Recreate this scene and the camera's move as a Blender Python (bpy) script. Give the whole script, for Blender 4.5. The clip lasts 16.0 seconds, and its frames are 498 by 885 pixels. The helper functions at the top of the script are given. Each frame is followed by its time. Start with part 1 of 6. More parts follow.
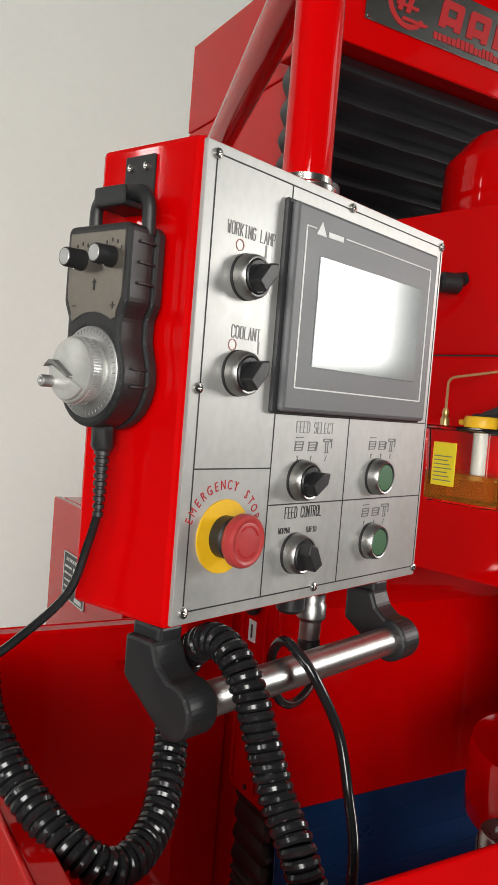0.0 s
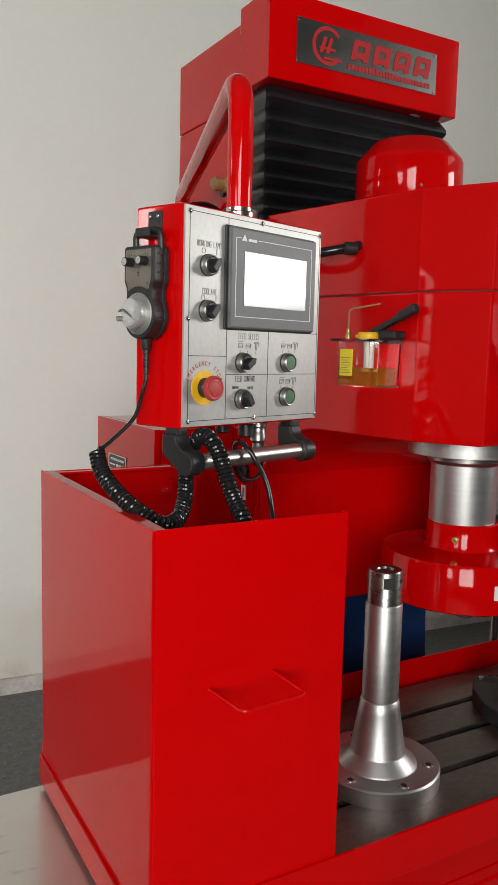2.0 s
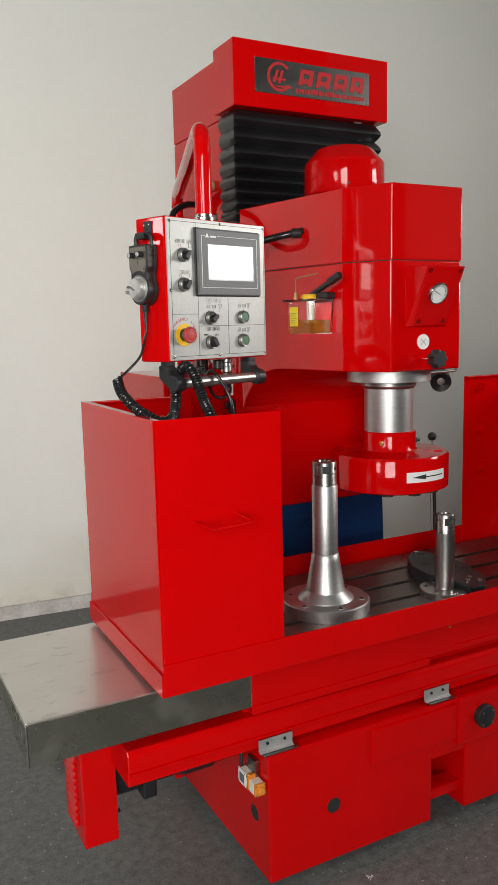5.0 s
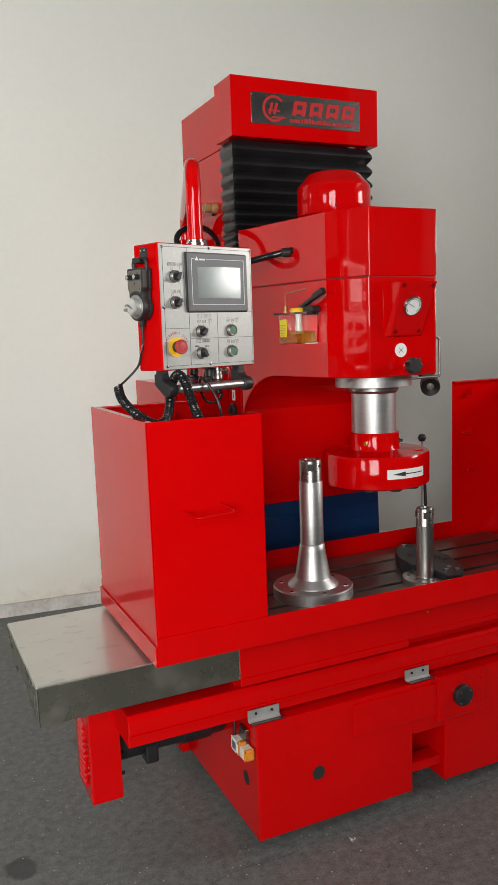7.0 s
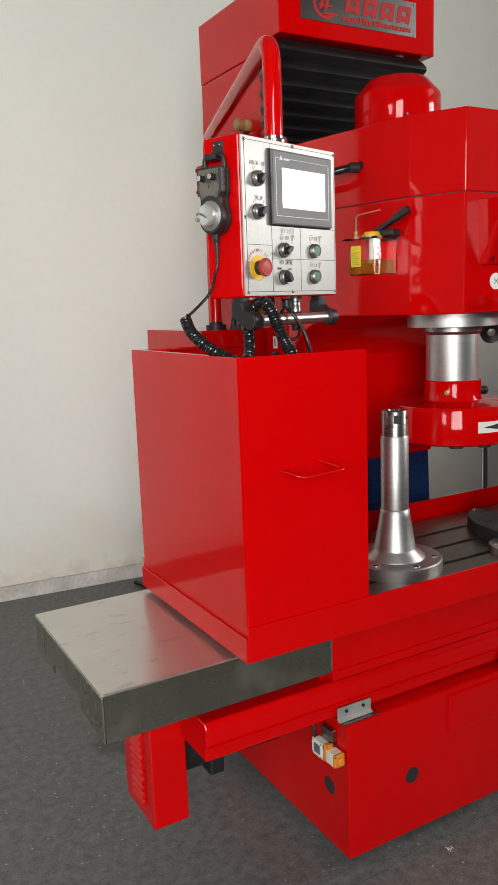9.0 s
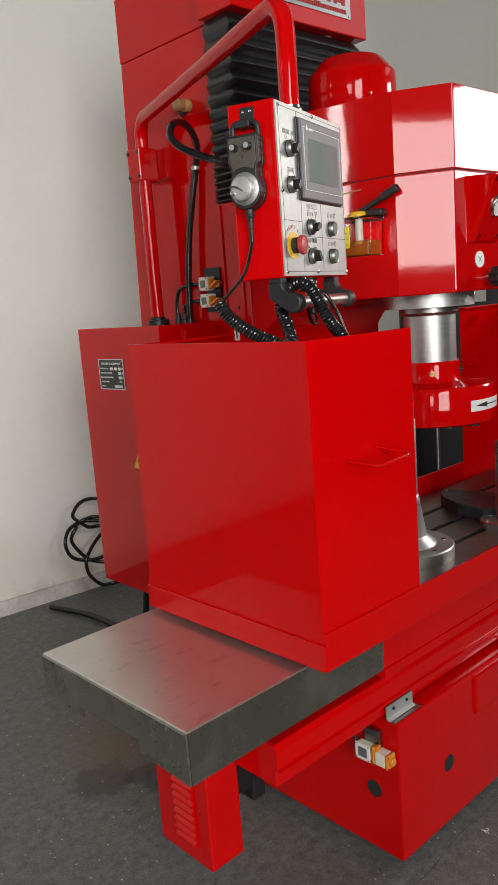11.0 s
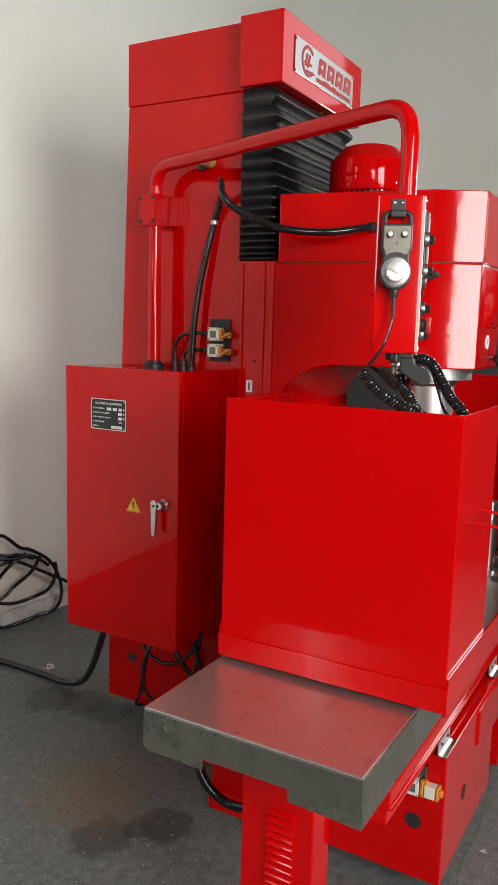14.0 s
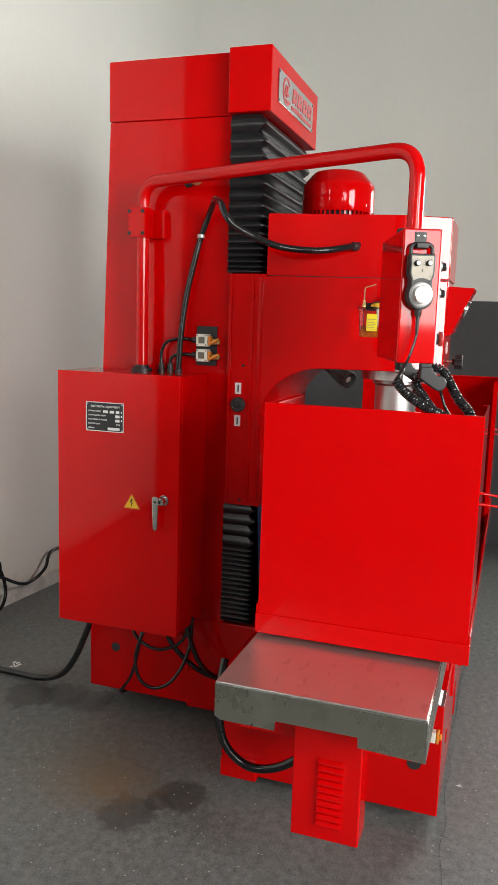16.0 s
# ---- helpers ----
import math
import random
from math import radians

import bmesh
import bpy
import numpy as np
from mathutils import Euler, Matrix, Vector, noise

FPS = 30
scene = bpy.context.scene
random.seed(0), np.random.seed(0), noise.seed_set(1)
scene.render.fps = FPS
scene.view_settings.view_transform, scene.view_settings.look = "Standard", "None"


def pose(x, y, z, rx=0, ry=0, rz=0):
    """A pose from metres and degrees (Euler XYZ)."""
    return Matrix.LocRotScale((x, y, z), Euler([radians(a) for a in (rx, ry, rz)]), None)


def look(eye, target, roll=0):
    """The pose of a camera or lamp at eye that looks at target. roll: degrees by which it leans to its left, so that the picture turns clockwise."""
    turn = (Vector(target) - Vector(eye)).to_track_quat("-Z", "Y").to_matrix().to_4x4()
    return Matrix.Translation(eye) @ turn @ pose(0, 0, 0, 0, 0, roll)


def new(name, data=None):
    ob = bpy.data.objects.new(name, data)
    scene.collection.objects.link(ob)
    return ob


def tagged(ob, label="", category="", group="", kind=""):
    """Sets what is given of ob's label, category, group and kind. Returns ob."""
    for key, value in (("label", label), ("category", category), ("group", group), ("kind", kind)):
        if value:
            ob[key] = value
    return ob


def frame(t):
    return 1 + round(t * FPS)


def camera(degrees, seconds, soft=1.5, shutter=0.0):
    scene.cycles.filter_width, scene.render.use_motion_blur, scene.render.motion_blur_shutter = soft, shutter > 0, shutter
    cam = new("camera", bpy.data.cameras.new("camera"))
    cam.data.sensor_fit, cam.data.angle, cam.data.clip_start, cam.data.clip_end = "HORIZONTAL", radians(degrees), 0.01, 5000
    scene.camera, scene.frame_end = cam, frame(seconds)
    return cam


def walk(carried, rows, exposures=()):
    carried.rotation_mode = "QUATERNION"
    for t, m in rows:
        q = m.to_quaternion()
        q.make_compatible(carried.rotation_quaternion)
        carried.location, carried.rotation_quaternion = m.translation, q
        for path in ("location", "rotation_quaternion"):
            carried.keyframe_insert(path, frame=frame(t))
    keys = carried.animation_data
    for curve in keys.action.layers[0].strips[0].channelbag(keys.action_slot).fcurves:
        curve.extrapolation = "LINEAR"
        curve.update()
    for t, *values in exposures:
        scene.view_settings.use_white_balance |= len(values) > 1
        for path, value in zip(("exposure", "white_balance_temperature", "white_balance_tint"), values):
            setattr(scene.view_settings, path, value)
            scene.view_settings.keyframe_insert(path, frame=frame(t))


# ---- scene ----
cam = camera(35.5, 16.0)
PATH = [
    (0, (0.054, 0.059, 1.55), (1.07, 1.778, 1.451), 4.6),
    (0.5, (0.007, -0.068, 1.543), (0.995, 1.665, 1.402), 3.3),
    (1, (-0.078, -0.186, 1.52), (0.904, 1.548, 1.342), 2.4),
    (1.5, (-0.157, -0.326, 1.523), (0.826, 1.403, 1.315), 1.8),
    (2, (-0.202, -0.52, 1.511), (0.783, 1.206, 1.28), 1.4),
    (2.5, (-0.254, -0.696, 1.513), (0.734, 1.024, 1.259), 1.2),
    (3, (-0.325, -0.781, 1.499), (0.676, 0.93, 1.227), 1.0),
    (3.5, (-0.389, -0.876, 1.493), (0.61, 0.833, 1.206), 0.5),
    (4, (-0.4, -0.938, 1.482), (0.595, 0.772, 1.186), -0.1),
    (4.2, (-0.394, -0.966, 1.472), (0.59, 0.75, 1.174), -0.3),
    (6.3, (-0.401, -1.42, 1.49), (0.425, 0.377, 1.195), -2.2),
    (6.5, (-0.401, -1.43, 1.488), (0.423, 0.369, 1.195), -2.1),
    (7, (-0.375, -1.405, 1.488), (0.453, 0.394, 1.207), -2.0),
    (7.5, (-0.351, -1.357, 1.483), (0.476, 0.441, 1.194), -2.2),
    (8, (-0.378, -1.243, 1.459), (0.473, 0.541, 1.153), -2.5),
    (8.5, (-0.459, -1.06, 1.383), (0.442, 0.694, 1.053), -2.4),
    (9, (-0.537, -0.913, 1.378), (0.432, 0.802, 1.032), -2.1),
    (9.2, (-0.551, -0.872, 1.398), (0.445, 0.824, 1.036), -1.6),
    (11.3, (-0.86, -0.491, 1.356), (0.52, 0.918, 1.024), -3.7),
    (11.5, (-0.871, -0.465, 1.367), (0.527, 0.934, 1.072), -2.7),
    (12, (-0.864, -0.428, 1.352), (0.56, 0.959, 1.128), -0.6),
    (12.5, (-0.966, -0.301, 1.34), (0.557, 0.973, 1.105), 0.7),
    (13, (-1.139, -0.144, 1.34), (0.46, 1.025, 1.07), 1.7),
    (13.5, (-1.289, -0.048, 1.397), (0.385, 1.007, 1.101), 2.1),
    (14, (-1.341, -0.003, 1.438), (0.375, 0.981, 1.149), 1.6),
    (14.5, (-1.377, 0.114, 1.472), (0.385, 1.019, 1.194), 1.6),
    (15, (-1.454, 0.173, 1.478), (0.354, 0.977, 1.19), 1.5),
    (15.5, (-1.617, 0.257, 1.468), (0.227, 0.974, 1.174), 1.3),
    (16, (-1.725, 0.33, 1.482), (0.149, 0.96, 1.178), 1.8),
]
walk(cam, [(t, look(eye, target, roll)) for t, eye, target, roll in PATH],
     exposures=[(0, 0.0), (1.0, -0.26), (2.0, -0.22), (3.5, -0.12), (6.3, 0.02), (9.2, 0.0), (11.3, -0.12), (12.1, -0.04), (13, 0.18), (14, 0.28), (15, 0.44), (16, 0.58)])

# ---------------------------------------------------------------- light
world = bpy.data.worlds.new("sky_world")
scene.world = world
world.use_nodes = True
wn = world.node_tree.nodes
sky = wn.new("ShaderNodeTexSky")
sky.sky_type, sky.sun_disc = "NISHITA", False
sky.sun_elevation, sky.sun_rotation = radians(35), radians(200)
wn["Background"].inputs[1].default_value = 0.08
world.node_tree.links.new(sky.outputs[0], wn["Background"].inputs[0])


def window_light(name, w, h, power, place, towards, colour=(1, 0.985, 0.95), spread=180):
    data = bpy.data.lights.new(name, "AREA")
    data.shape, data.size, data.size_y, data.energy, data.color = "RECTANGLE", w, h, power, colour
    data.spread = radians(spread)
    ob = new(name, data)
    ob.matrix_world = look(place, towards)
    return ob


window_light("daylight_front", 2.0, 2.1, 152, (-1.85, -3.06, 2.0), (-1.85, 0, 2.0), spread=140)
window_light("daylight_side", 1.2, 1.2, 50, (-3.06, -1.6, 2.06), (0, -1.6, 2.06))
window_light("daylight_slot", 0.16, 1.2, 11, (-3.06, 2.11, 2.3), (0, 2.11, 2.3))
window_light("daylight_door", 1.3, 0.9, 66, (3.91, -0.87, 2.2), (0, -0.87, 2.2))
window_light("daylight_transom", 1.6, 0.8, 6, (3.91, -0.8, 3.35), (0, -0.8, 3.35))

# ---------------------------------------------------------------- materials


def principled(name, colour, rough=0.5, metal=0.0, coat=0.0, spec=0.5):
    m = bpy.data.materials.new(name)
    m.use_nodes = True
    b = m.node_tree.nodes["Principled BSDF"]
    b.inputs["Base Color"].default_value = (*colour, 1)
    b.inputs["Roughness"].default_value = rough
    b.inputs["Metallic"].default_value = metal
    b.inputs["Coat Weight"].default_value = coat
    b.inputs["Coat Roughness"].default_value = 0.05
    b.inputs["Specular IOR Level"].default_value = spec
    return m


def textured(name, dark, light, rough=(0.3, 0.5), metal=0.0, coat=0.0, scale=8.0, fine=120.0, bump=0.05,
             stretch=(1, 1, 1), spec=0.5, dist=0.002, share=0.35, band=(0.32, 0.68)):
    """Two scales of noise drive colour, gloss and relief; object space, so that it is at real size."""
    m = principled(name, light, rough[1], metal, coat, spec)
    t = m.node_tree
    b = t.nodes["Principled BSDF"]
    co = t.nodes.new("ShaderNodeTexCoord")
    mp = t.nodes.new("ShaderNodeMapping")
    mp.inputs["Scale"].default_value = stretch
    t.links.new(co.outputs["Object"], mp.inputs[0])
    big, small = t.nodes.new("ShaderNodeTexNoise"), t.nodes.new("ShaderNodeTexNoise")
    big.inputs["Scale"].default_value, big.inputs["Detail"].default_value = scale, 5
    small.inputs["Scale"].default_value, small.inputs["Detail"].default_value = fine, 3
    for n in (big, small):
        t.links.new(mp.outputs[0], n.inputs["Vector"])
    mix = t.nodes.new("ShaderNodeMath")
    mix.operation = "MULTIPLY_ADD"
    mix.inputs[1].default_value = share
    t.links.new(small.outputs["Fac"], mix.inputs[0])
    half = t.nodes.new("ShaderNodeMath")
    half.operation = "MULTIPLY"
    half.inputs[1].default_value = 1 - share
    t.links.new(big.outputs["Fac"], half.inputs[0])
    t.links.new(half.outputs[0], mix.inputs[2])
    ramp = t.nodes.new("ShaderNodeValToRGB")
    ramp.color_ramp.elements[0].position, ramp.color_ramp.elements[1].position = band
    ramp.color_ramp.elements[0].color, ramp.color_ramp.elements[1].color = (*dark, 1), (*light, 1)
    t.links.new(mix.outputs[0], ramp.inputs[0])
    t.links.new(ramp.outputs[0], b.inputs["Base Color"])
    rr = t.nodes.new("ShaderNodeMapRange")
    rr.inputs["From Min"].default_value, rr.inputs["From Max"].default_value = 0.3, 0.7
    rr.inputs["To Min"].default_value, rr.inputs["To Max"].default_value = rough
    t.links.new(mix.outputs[0], rr.inputs["Value"])
    t.links.new(rr.outputs[0], b.inputs["Roughness"])
    if bump:
        bp = t.nodes.new("ShaderNodeBump")
        bp.inputs["Strength"].default_value, bp.inputs["Distance"].default_value = bump, dist
        t.links.new(small.outputs["Fac"], bp.inputs["Height"])
        t.links.new(bp.outputs[0], b.inputs["Normal"])
        t.links.new(bp.outputs[0], b.inputs["Coat Normal"])
    return m


RED = textured("red_gloss_paint", (0.54, 0.0006, 0.0011), (0.595, 0.0008, 0.0014), (0.035, 0.065), 0, 0.0, 3, 38, 0.013, spec=0.3, dist=0.0006)
RED_GUARD = textured("red_sheet_paint", (0.54, 0.0006, 0.0011), (0.595, 0.0008, 0.0014), (0.05, 0.08), 0, 0.0, 3, 38, 0.013, spec=0.2, dist=0.0006)
RED_HEAD = textured("red_high_gloss_paint", (0.54, 0.0006, 0.0011), (0.595, 0.0008, 0.0014), (0.03, 0.05), 0, 0.0, 3, 9, 0.10, spec=0.5, dist=0.003)
RED_CAST = textured("red_cast_paint", (0.53, 0.0007, 0.0012), (0.585, 0.001, 0.0016), (0.08, 0.14), 0, 0.0, 5, 40, 0.05, spec=0.25, dist=0.001)
DARK_RED = textured("recessed_red_paint", (0.16, 0.001, 0.002), (0.3, 0.001, 0.002), (0.2, 0.3), 0, 0, 30, 200, 0.0)
STEEL_PANEL = textured("brushed_steel_panel", (0.39, 0.388, 0.37), (0.51, 0.508, 0.486), (0.34, 0.5), 0.4, 0, 9, 160, 0.02, (1, 1, 0.7))
SATIN = textured("satin_steel", (0.3, 0.295, 0.285), (0.4, 0.395, 0.38), (0.3, 0.42), 1.0, 0, 30, 300, 0.02)
SMUDGE = textured("greasy_stainless", (0.30, 0.29, 0.23), (0.40, 0.385, 0.32), (0.36, 0.46), 1.0, 0, 40, 160, 0.0)
NAMEPLATE = textured("brushed_nameplate", (0.36, 0.355, 0.34), (0.44, 0.435, 0.42), (0.2, 0.28), 1.0, 0, 20, 220, 0.02, (0.2, 1, 1))
ALU = textured("turned_aluminium", (0.48, 0.48, 0.475), (0.57, 0.57, 0.56), (0.38, 0.48), 1.0, 0, 20, 300, 0.03, (1, 1, 8))
CHROME = textured("polished_steel", (0.5, 0.49, 0.47), (0.6, 0.585, 0.56), (0.16, 0.26), 1.0, 0, 20, 200, 0.02, (1, 1, 6))
TABLE_IRON = textured("ground_cast_iron", (0.11, 0.09, 0.075), (0.27, 0.24, 0.215), (0.26, 0.5), 0.85, 0, 9, 90, 0.08, (0.5, 1, 1))
BLACK = textured("black_plastic", (0.012, 0.012, 0.013), (0.022, 0.022, 0.023), (0.38, 0.5), 0, 0, 30, 300, 0.06)
BLACK_SHINY = textured("black_cable_sheath", (0.008, 0.008, 0.009), (0.016, 0.016, 0.017), (0.14, 0.22), 0, 0, 30, 200, 0.02)
BLACK_METAL = textured("blackened_steel", (0.012, 0.012, 0.014), (0.03, 0.03, 0.034), (0.35, 0.55), 0.3, 0, 14, 140, 0.08)
BELLOWS = textured("black_bellows_fabric", (0.006, 0.006, 0.007), (0.010, 0.010, 0.012), (0.30, 0.38), 0, 0, 12, 160, 0.0, spec=0.6)
GREY_HMI = textured("dark_grey_casing", (0.115, 0.118, 0.123), (0.14, 0.143, 0.148), (0.4, 0.5), 0, 0, 20, 400, 0.05)
DARK_HMI = principled("charcoal_casing", (0.03, 0.031, 0.033), 0.45)
GREY_FACE = textured("grey_pendant_plate", (0.15, 0.135, 0.11), (0.19, 0.172, 0.145), (0.3, 0.38), 0.6, 0, 20, 200, 0.02)
DIAL = textured("worn_bright_steel", (0.5, 0.5, 0.475), (0.64, 0.64, 0.61), (0.28, 0.42), 0.6, 0, 60, 300, 0.04)
ZINC = textured("zinc_plated_steel", (0.42, 0.42, 0.41), (0.56, 0.56, 0.55), (0.38, 0.5), 0.6, 0, 20, 200, 0.02)
GROUND_STEEL = textured("ground_steel", (0.42, 0.41, 0.39), (0.48, 0.47, 0.45), (0.27, 0.33), 1.0, 0, 6, 200, 0.01, (1, 1, 0.2))
WORN_STEEL = textured("worn_steel", (0.24, 0.235, 0.22), (0.36, 0.35, 0.33), (0.24, 0.36), 1.0, 0, 30, 200, 0.03, (1, 1, 6))
BAR_STEEL = textured("satin_bright_steel", (0.5, 0.49, 0.47), (0.6, 0.59, 0.57), (0.3, 0.38), 1.0, 0, 20, 200, 0.01, (6, 1, 1))
ALU_MARK = principled("shallow_graduation", (0.3, 0.3, 0.29), 0.5, 0.8)
WHITE = principled("white_print", (0.78, 0.78, 0.76), 0.5)
BLACK_INK = principled("black_engraving", (0.02, 0.02, 0.02), 0.6)
GREY_INK = principled("grey_engraving", (0.16, 0.155, 0.15), 0.6)
RED_INK = principled("red_print", (0.42, 0.01, 0.012), 0.5)
YELLOW = textured("yellow_plastic", (0.80, 0.45, 0.01), (0.86, 0.52, 0.02), (0.35, 0.5), 0, 0, 20, 200, 0.02)
LEMON = principled("yellow_label", (0.85, 0.72, 0.02), 0.5)
MUSHROOM = textured("faded_red_plastic", (0.40, 0.035, 0.035), (0.46, 0.05, 0.048), (0.32, 0.45), 0, 0, 30, 200, 0.03)
GREEN = principled("green_button_plastic", (0.055, 0.15, 0.075), 0.4)
ORANGE = textured("orange_plastic", (0.62, 0.2, 0.015), (0.72, 0.27, 0.03), (0.35, 0.5), 0, 0, 30, 200, 0.03)
CREAM = principled("cream_plastic", (0.76, 0.74, 0.64), 0.45)
BRASS = textured("dull_brass", (0.5, 0.36, 0.13), (0.62, 0.46, 0.2), (0.25, 0.4), 0.9, 0, 30, 200, 0.03)
TAN = textured("tan_wood_grip", (0.34, 0.2, 0.08), (0.45, 0.28, 0.12), (0.4, 0.5), 0, 0.2, 30, 120, 0.05)
BLUE = textured("blue_painted_sheet", (0.002, 0.028, 0.095), (0.003, 0.036, 0.125), (0.25, 0.4), 0, 0.1, 8, 90, 0.05)
CARD = principled("pale_printed_card", (0.62, 0.58, 0.4), 0.5)
LITTER = principled("crumpled_paper", (0.7, 0.7, 0.68), 0.8)

SCREEN = textured("matt_screen_glass", (0.17, 0.20, 0.195), (0.20, 0.23, 0.225), (0.10, 0.14), 0, 0, 14, 200, 0.0, spec=1.0)


def clear(name, colour, rough=0.03, ior=1.45):
    m = principled(name, colour, rough)
    b = m.node_tree.nodes["Principled BSDF"]
    b.inputs["Transmission Weight"].default_value, b.inputs["IOR"].default_value = 1.0, ior
    return m


CLEAR = clear("clear_acrylic", (0.95, 0.95, 0.93), 0.02, 1.42)
OIL = clear("amber_oil", (0.42, 0.17, 0.02), 0.02, 1.2)
OIL.node_tree.nodes["Principled BSDF"].inputs["Transmission Weight"].default_value = 0.7


def floor_material():
    m = textured("dark_sealed_concrete", (0.052, 0.056, 0.054), (0.205, 0.217, 0.208), (0.45, 0.62), 0, 0, 34, 190, 0.0, share=0.5, band=(0.37, 0.63))
    for n in m.node_tree.nodes:
        if n.type == "TEX_NOISE":
            n.inputs["Detail"].default_value, n.inputs["Roughness"].default_value = 9, 0.72
    t = m.node_tree
    b = t.nodes["Principled BSDF"]
    base = b.inputs["Base Color"].links[0].from_socket
    co = t.nodes.new("ShaderNodeTexCoord")
    wob = t.nodes.new("ShaderNodeTexNoise")
    wob.inputs["Scale"].default_value, wob.inputs["Detail"].default_value = 19, 9
    t.links.new(co.outputs["Object"], wob.inputs["Vector"])
    # oil stains: centre, radius, strength, colour
    for x, y, r, k, c in ((0.222, 1.34, 0.115, 0.62, (0.034, 0.034, 0.032)), (0.365, 1.215, 0.10, 0.62, (0.034, 0.034, 0.032)),
                          (0.30, 1.275, 0.055, 0.5, (0.036, 0.036, 0.034)),
                          (0.75, 2.05, 0.13, 0.55, (0.03, 0.03, 0.03)), (0.80, 1.92, 0.13, 0.55, (0.03, 0.03, 0.03)), (-0.16, 0.72, 0.06, 0.7, (0.02, 0.02, 0.02)),
                          (0.42, 1.62, 0.34, 0.25, (0.15, 0.11, 0.06)), (0.36, 1.50, 0.24, 0.3, (0.17, 0.11, 0.052)), (0.33, 1.44, 0.15, 0.38, (0.19, 0.115, 0.05)), (0.79, 1.79, 0.12, 0.5, (0.03, 0.03, 0.03))):
        d = t.nodes.new("ShaderNodeVectorMath")
        d.operation = "DISTANCE"
        d.inputs[1].default_value = (x, y, 0)
        t.links.new(co.outputs["Object"], d.inputs[0])
        s = t.nodes.new("ShaderNodeMath")
        s.operation = "MULTIPLY_ADD"
        s.inputs[1].default_value = 1.0 * r
        t.links.new(wob.outputs["Fac"], s.inputs[0])
        t.links.new(d.outputs["Value"], s.inputs[2])
        rng = t.nodes.new("ShaderNodeMapRange")
        rng.inputs["From Min"].default_value, rng.inputs["From Max"].default_value = (1.15 * r, 1.36 * r) if k > 0.4 else (0.75 * r, 1.5 * r)
        rng.inputs["To Min"].default_value, rng.inputs["To Max"].default_value = k, 0
        t.links.new(s.outputs[0], rng.inputs["Value"])
        mx = t.nodes.new("ShaderNodeMix")
        mx.data_type = "RGBA"
        t.links.new(rng.outputs[0], mx.inputs["Factor"])
        t.links.new(base, mx.inputs["A"])
        mx.inputs["B"].default_value = (*c, 1)
        base = mx.outputs["Result"]
    # pale grit
    grit = t.nodes.new("ShaderNodeTexVoronoi")
    grit.voronoi_dimensions = "2D"
    grit.inputs["Scale"].default_value = 42
    t.links.new(co.outputs["Object"], grit.inputs["Vector"])
    gm = t.nodes.new("ShaderNodeMath")
    gm.operation, gm.inputs[1].default_value = "LESS_THAN", 0.10
    t.links.new(grit.outputs["Distance"], gm.inputs[0])
    few = t.nodes.new("ShaderNodeSeparateColor")
    t.links.new(grit.outputs["Color"], few.inputs[0])
    rare = t.nodes.new("ShaderNodeMath")
    rare.operation, rare.inputs[1].default_value = "GREATER_THAN", 0.94
    t.links.new(few.outputs["Red"], rare.inputs[0])
    gk = t.nodes.new("ShaderNodeMath")
    gk.operation = "MULTIPLY"
    t.links.new(gm.outputs[0], gk.inputs[0])
    t.links.new(rare.outputs[0], gk.inputs[1])
    mx = t.nodes.new("ShaderNodeMix")
    mx.data_type = "RGBA"
    t.links.new(gk.outputs[0], mx.inputs["Factor"])
    t.links.new(base, mx.inputs["A"])
    mx.inputs["B"].default_value = (0.42, 0.42, 0.40, 1)
    t.links.new(mx.outputs["Result"], b.inputs["Base Color"])
    return m


FLOOR = floor_material()


def smeared_sheet():
    """The stainless sheet with short dull oily marks."""
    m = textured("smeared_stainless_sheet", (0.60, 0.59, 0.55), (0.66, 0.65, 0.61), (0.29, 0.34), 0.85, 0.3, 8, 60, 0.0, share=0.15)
    t = m.node_tree
    b = t.nodes["Principled BSDF"]
    co = t.nodes.new("ShaderNodeTexCoord")
    mp = t.nodes.new("ShaderNodeMapping")
    mp.inputs["Scale"].default_value, mp.inputs["Rotation"].default_value = (0.55, 1.3, 1), (0, 0, radians(25))
    t.links.new(co.outputs["Object"], mp.inputs[0])
    n = t.nodes.new("ShaderNodeTexNoise")
    n.inputs["Scale"].default_value, n.inputs["Detail"].default_value, n.inputs["Distortion"].default_value = 30, 2, 0.3
    t.links.new(mp.outputs[0], n.inputs["Vector"])
    r = t.nodes.new("ShaderNodeMapRange")
    r.inputs["From Min"].default_value, r.inputs["From Max"].default_value = 0.63, 0.69
    r.inputs["To Min"].default_value, r.inputs["To Max"].default_value = 0, 0.28
    t.links.new(n.outputs["Fac"], r.inputs["Value"])
    mx = t.nodes.new("ShaderNodeMix")
    mx.data_type = "RGBA"
    t.links.new(r.outputs[0], mx.inputs["Factor"])
    t.links.new(b.inputs["Base Color"].links[0].from_socket, mx.inputs["A"])
    mx.inputs["B"].default_value = (0.27, 0.26, 0.225, 1)
    t.links.new(mx.outputs["Result"], b.inputs["Base Color"])
    return m


SMEARED = smeared_sheet()


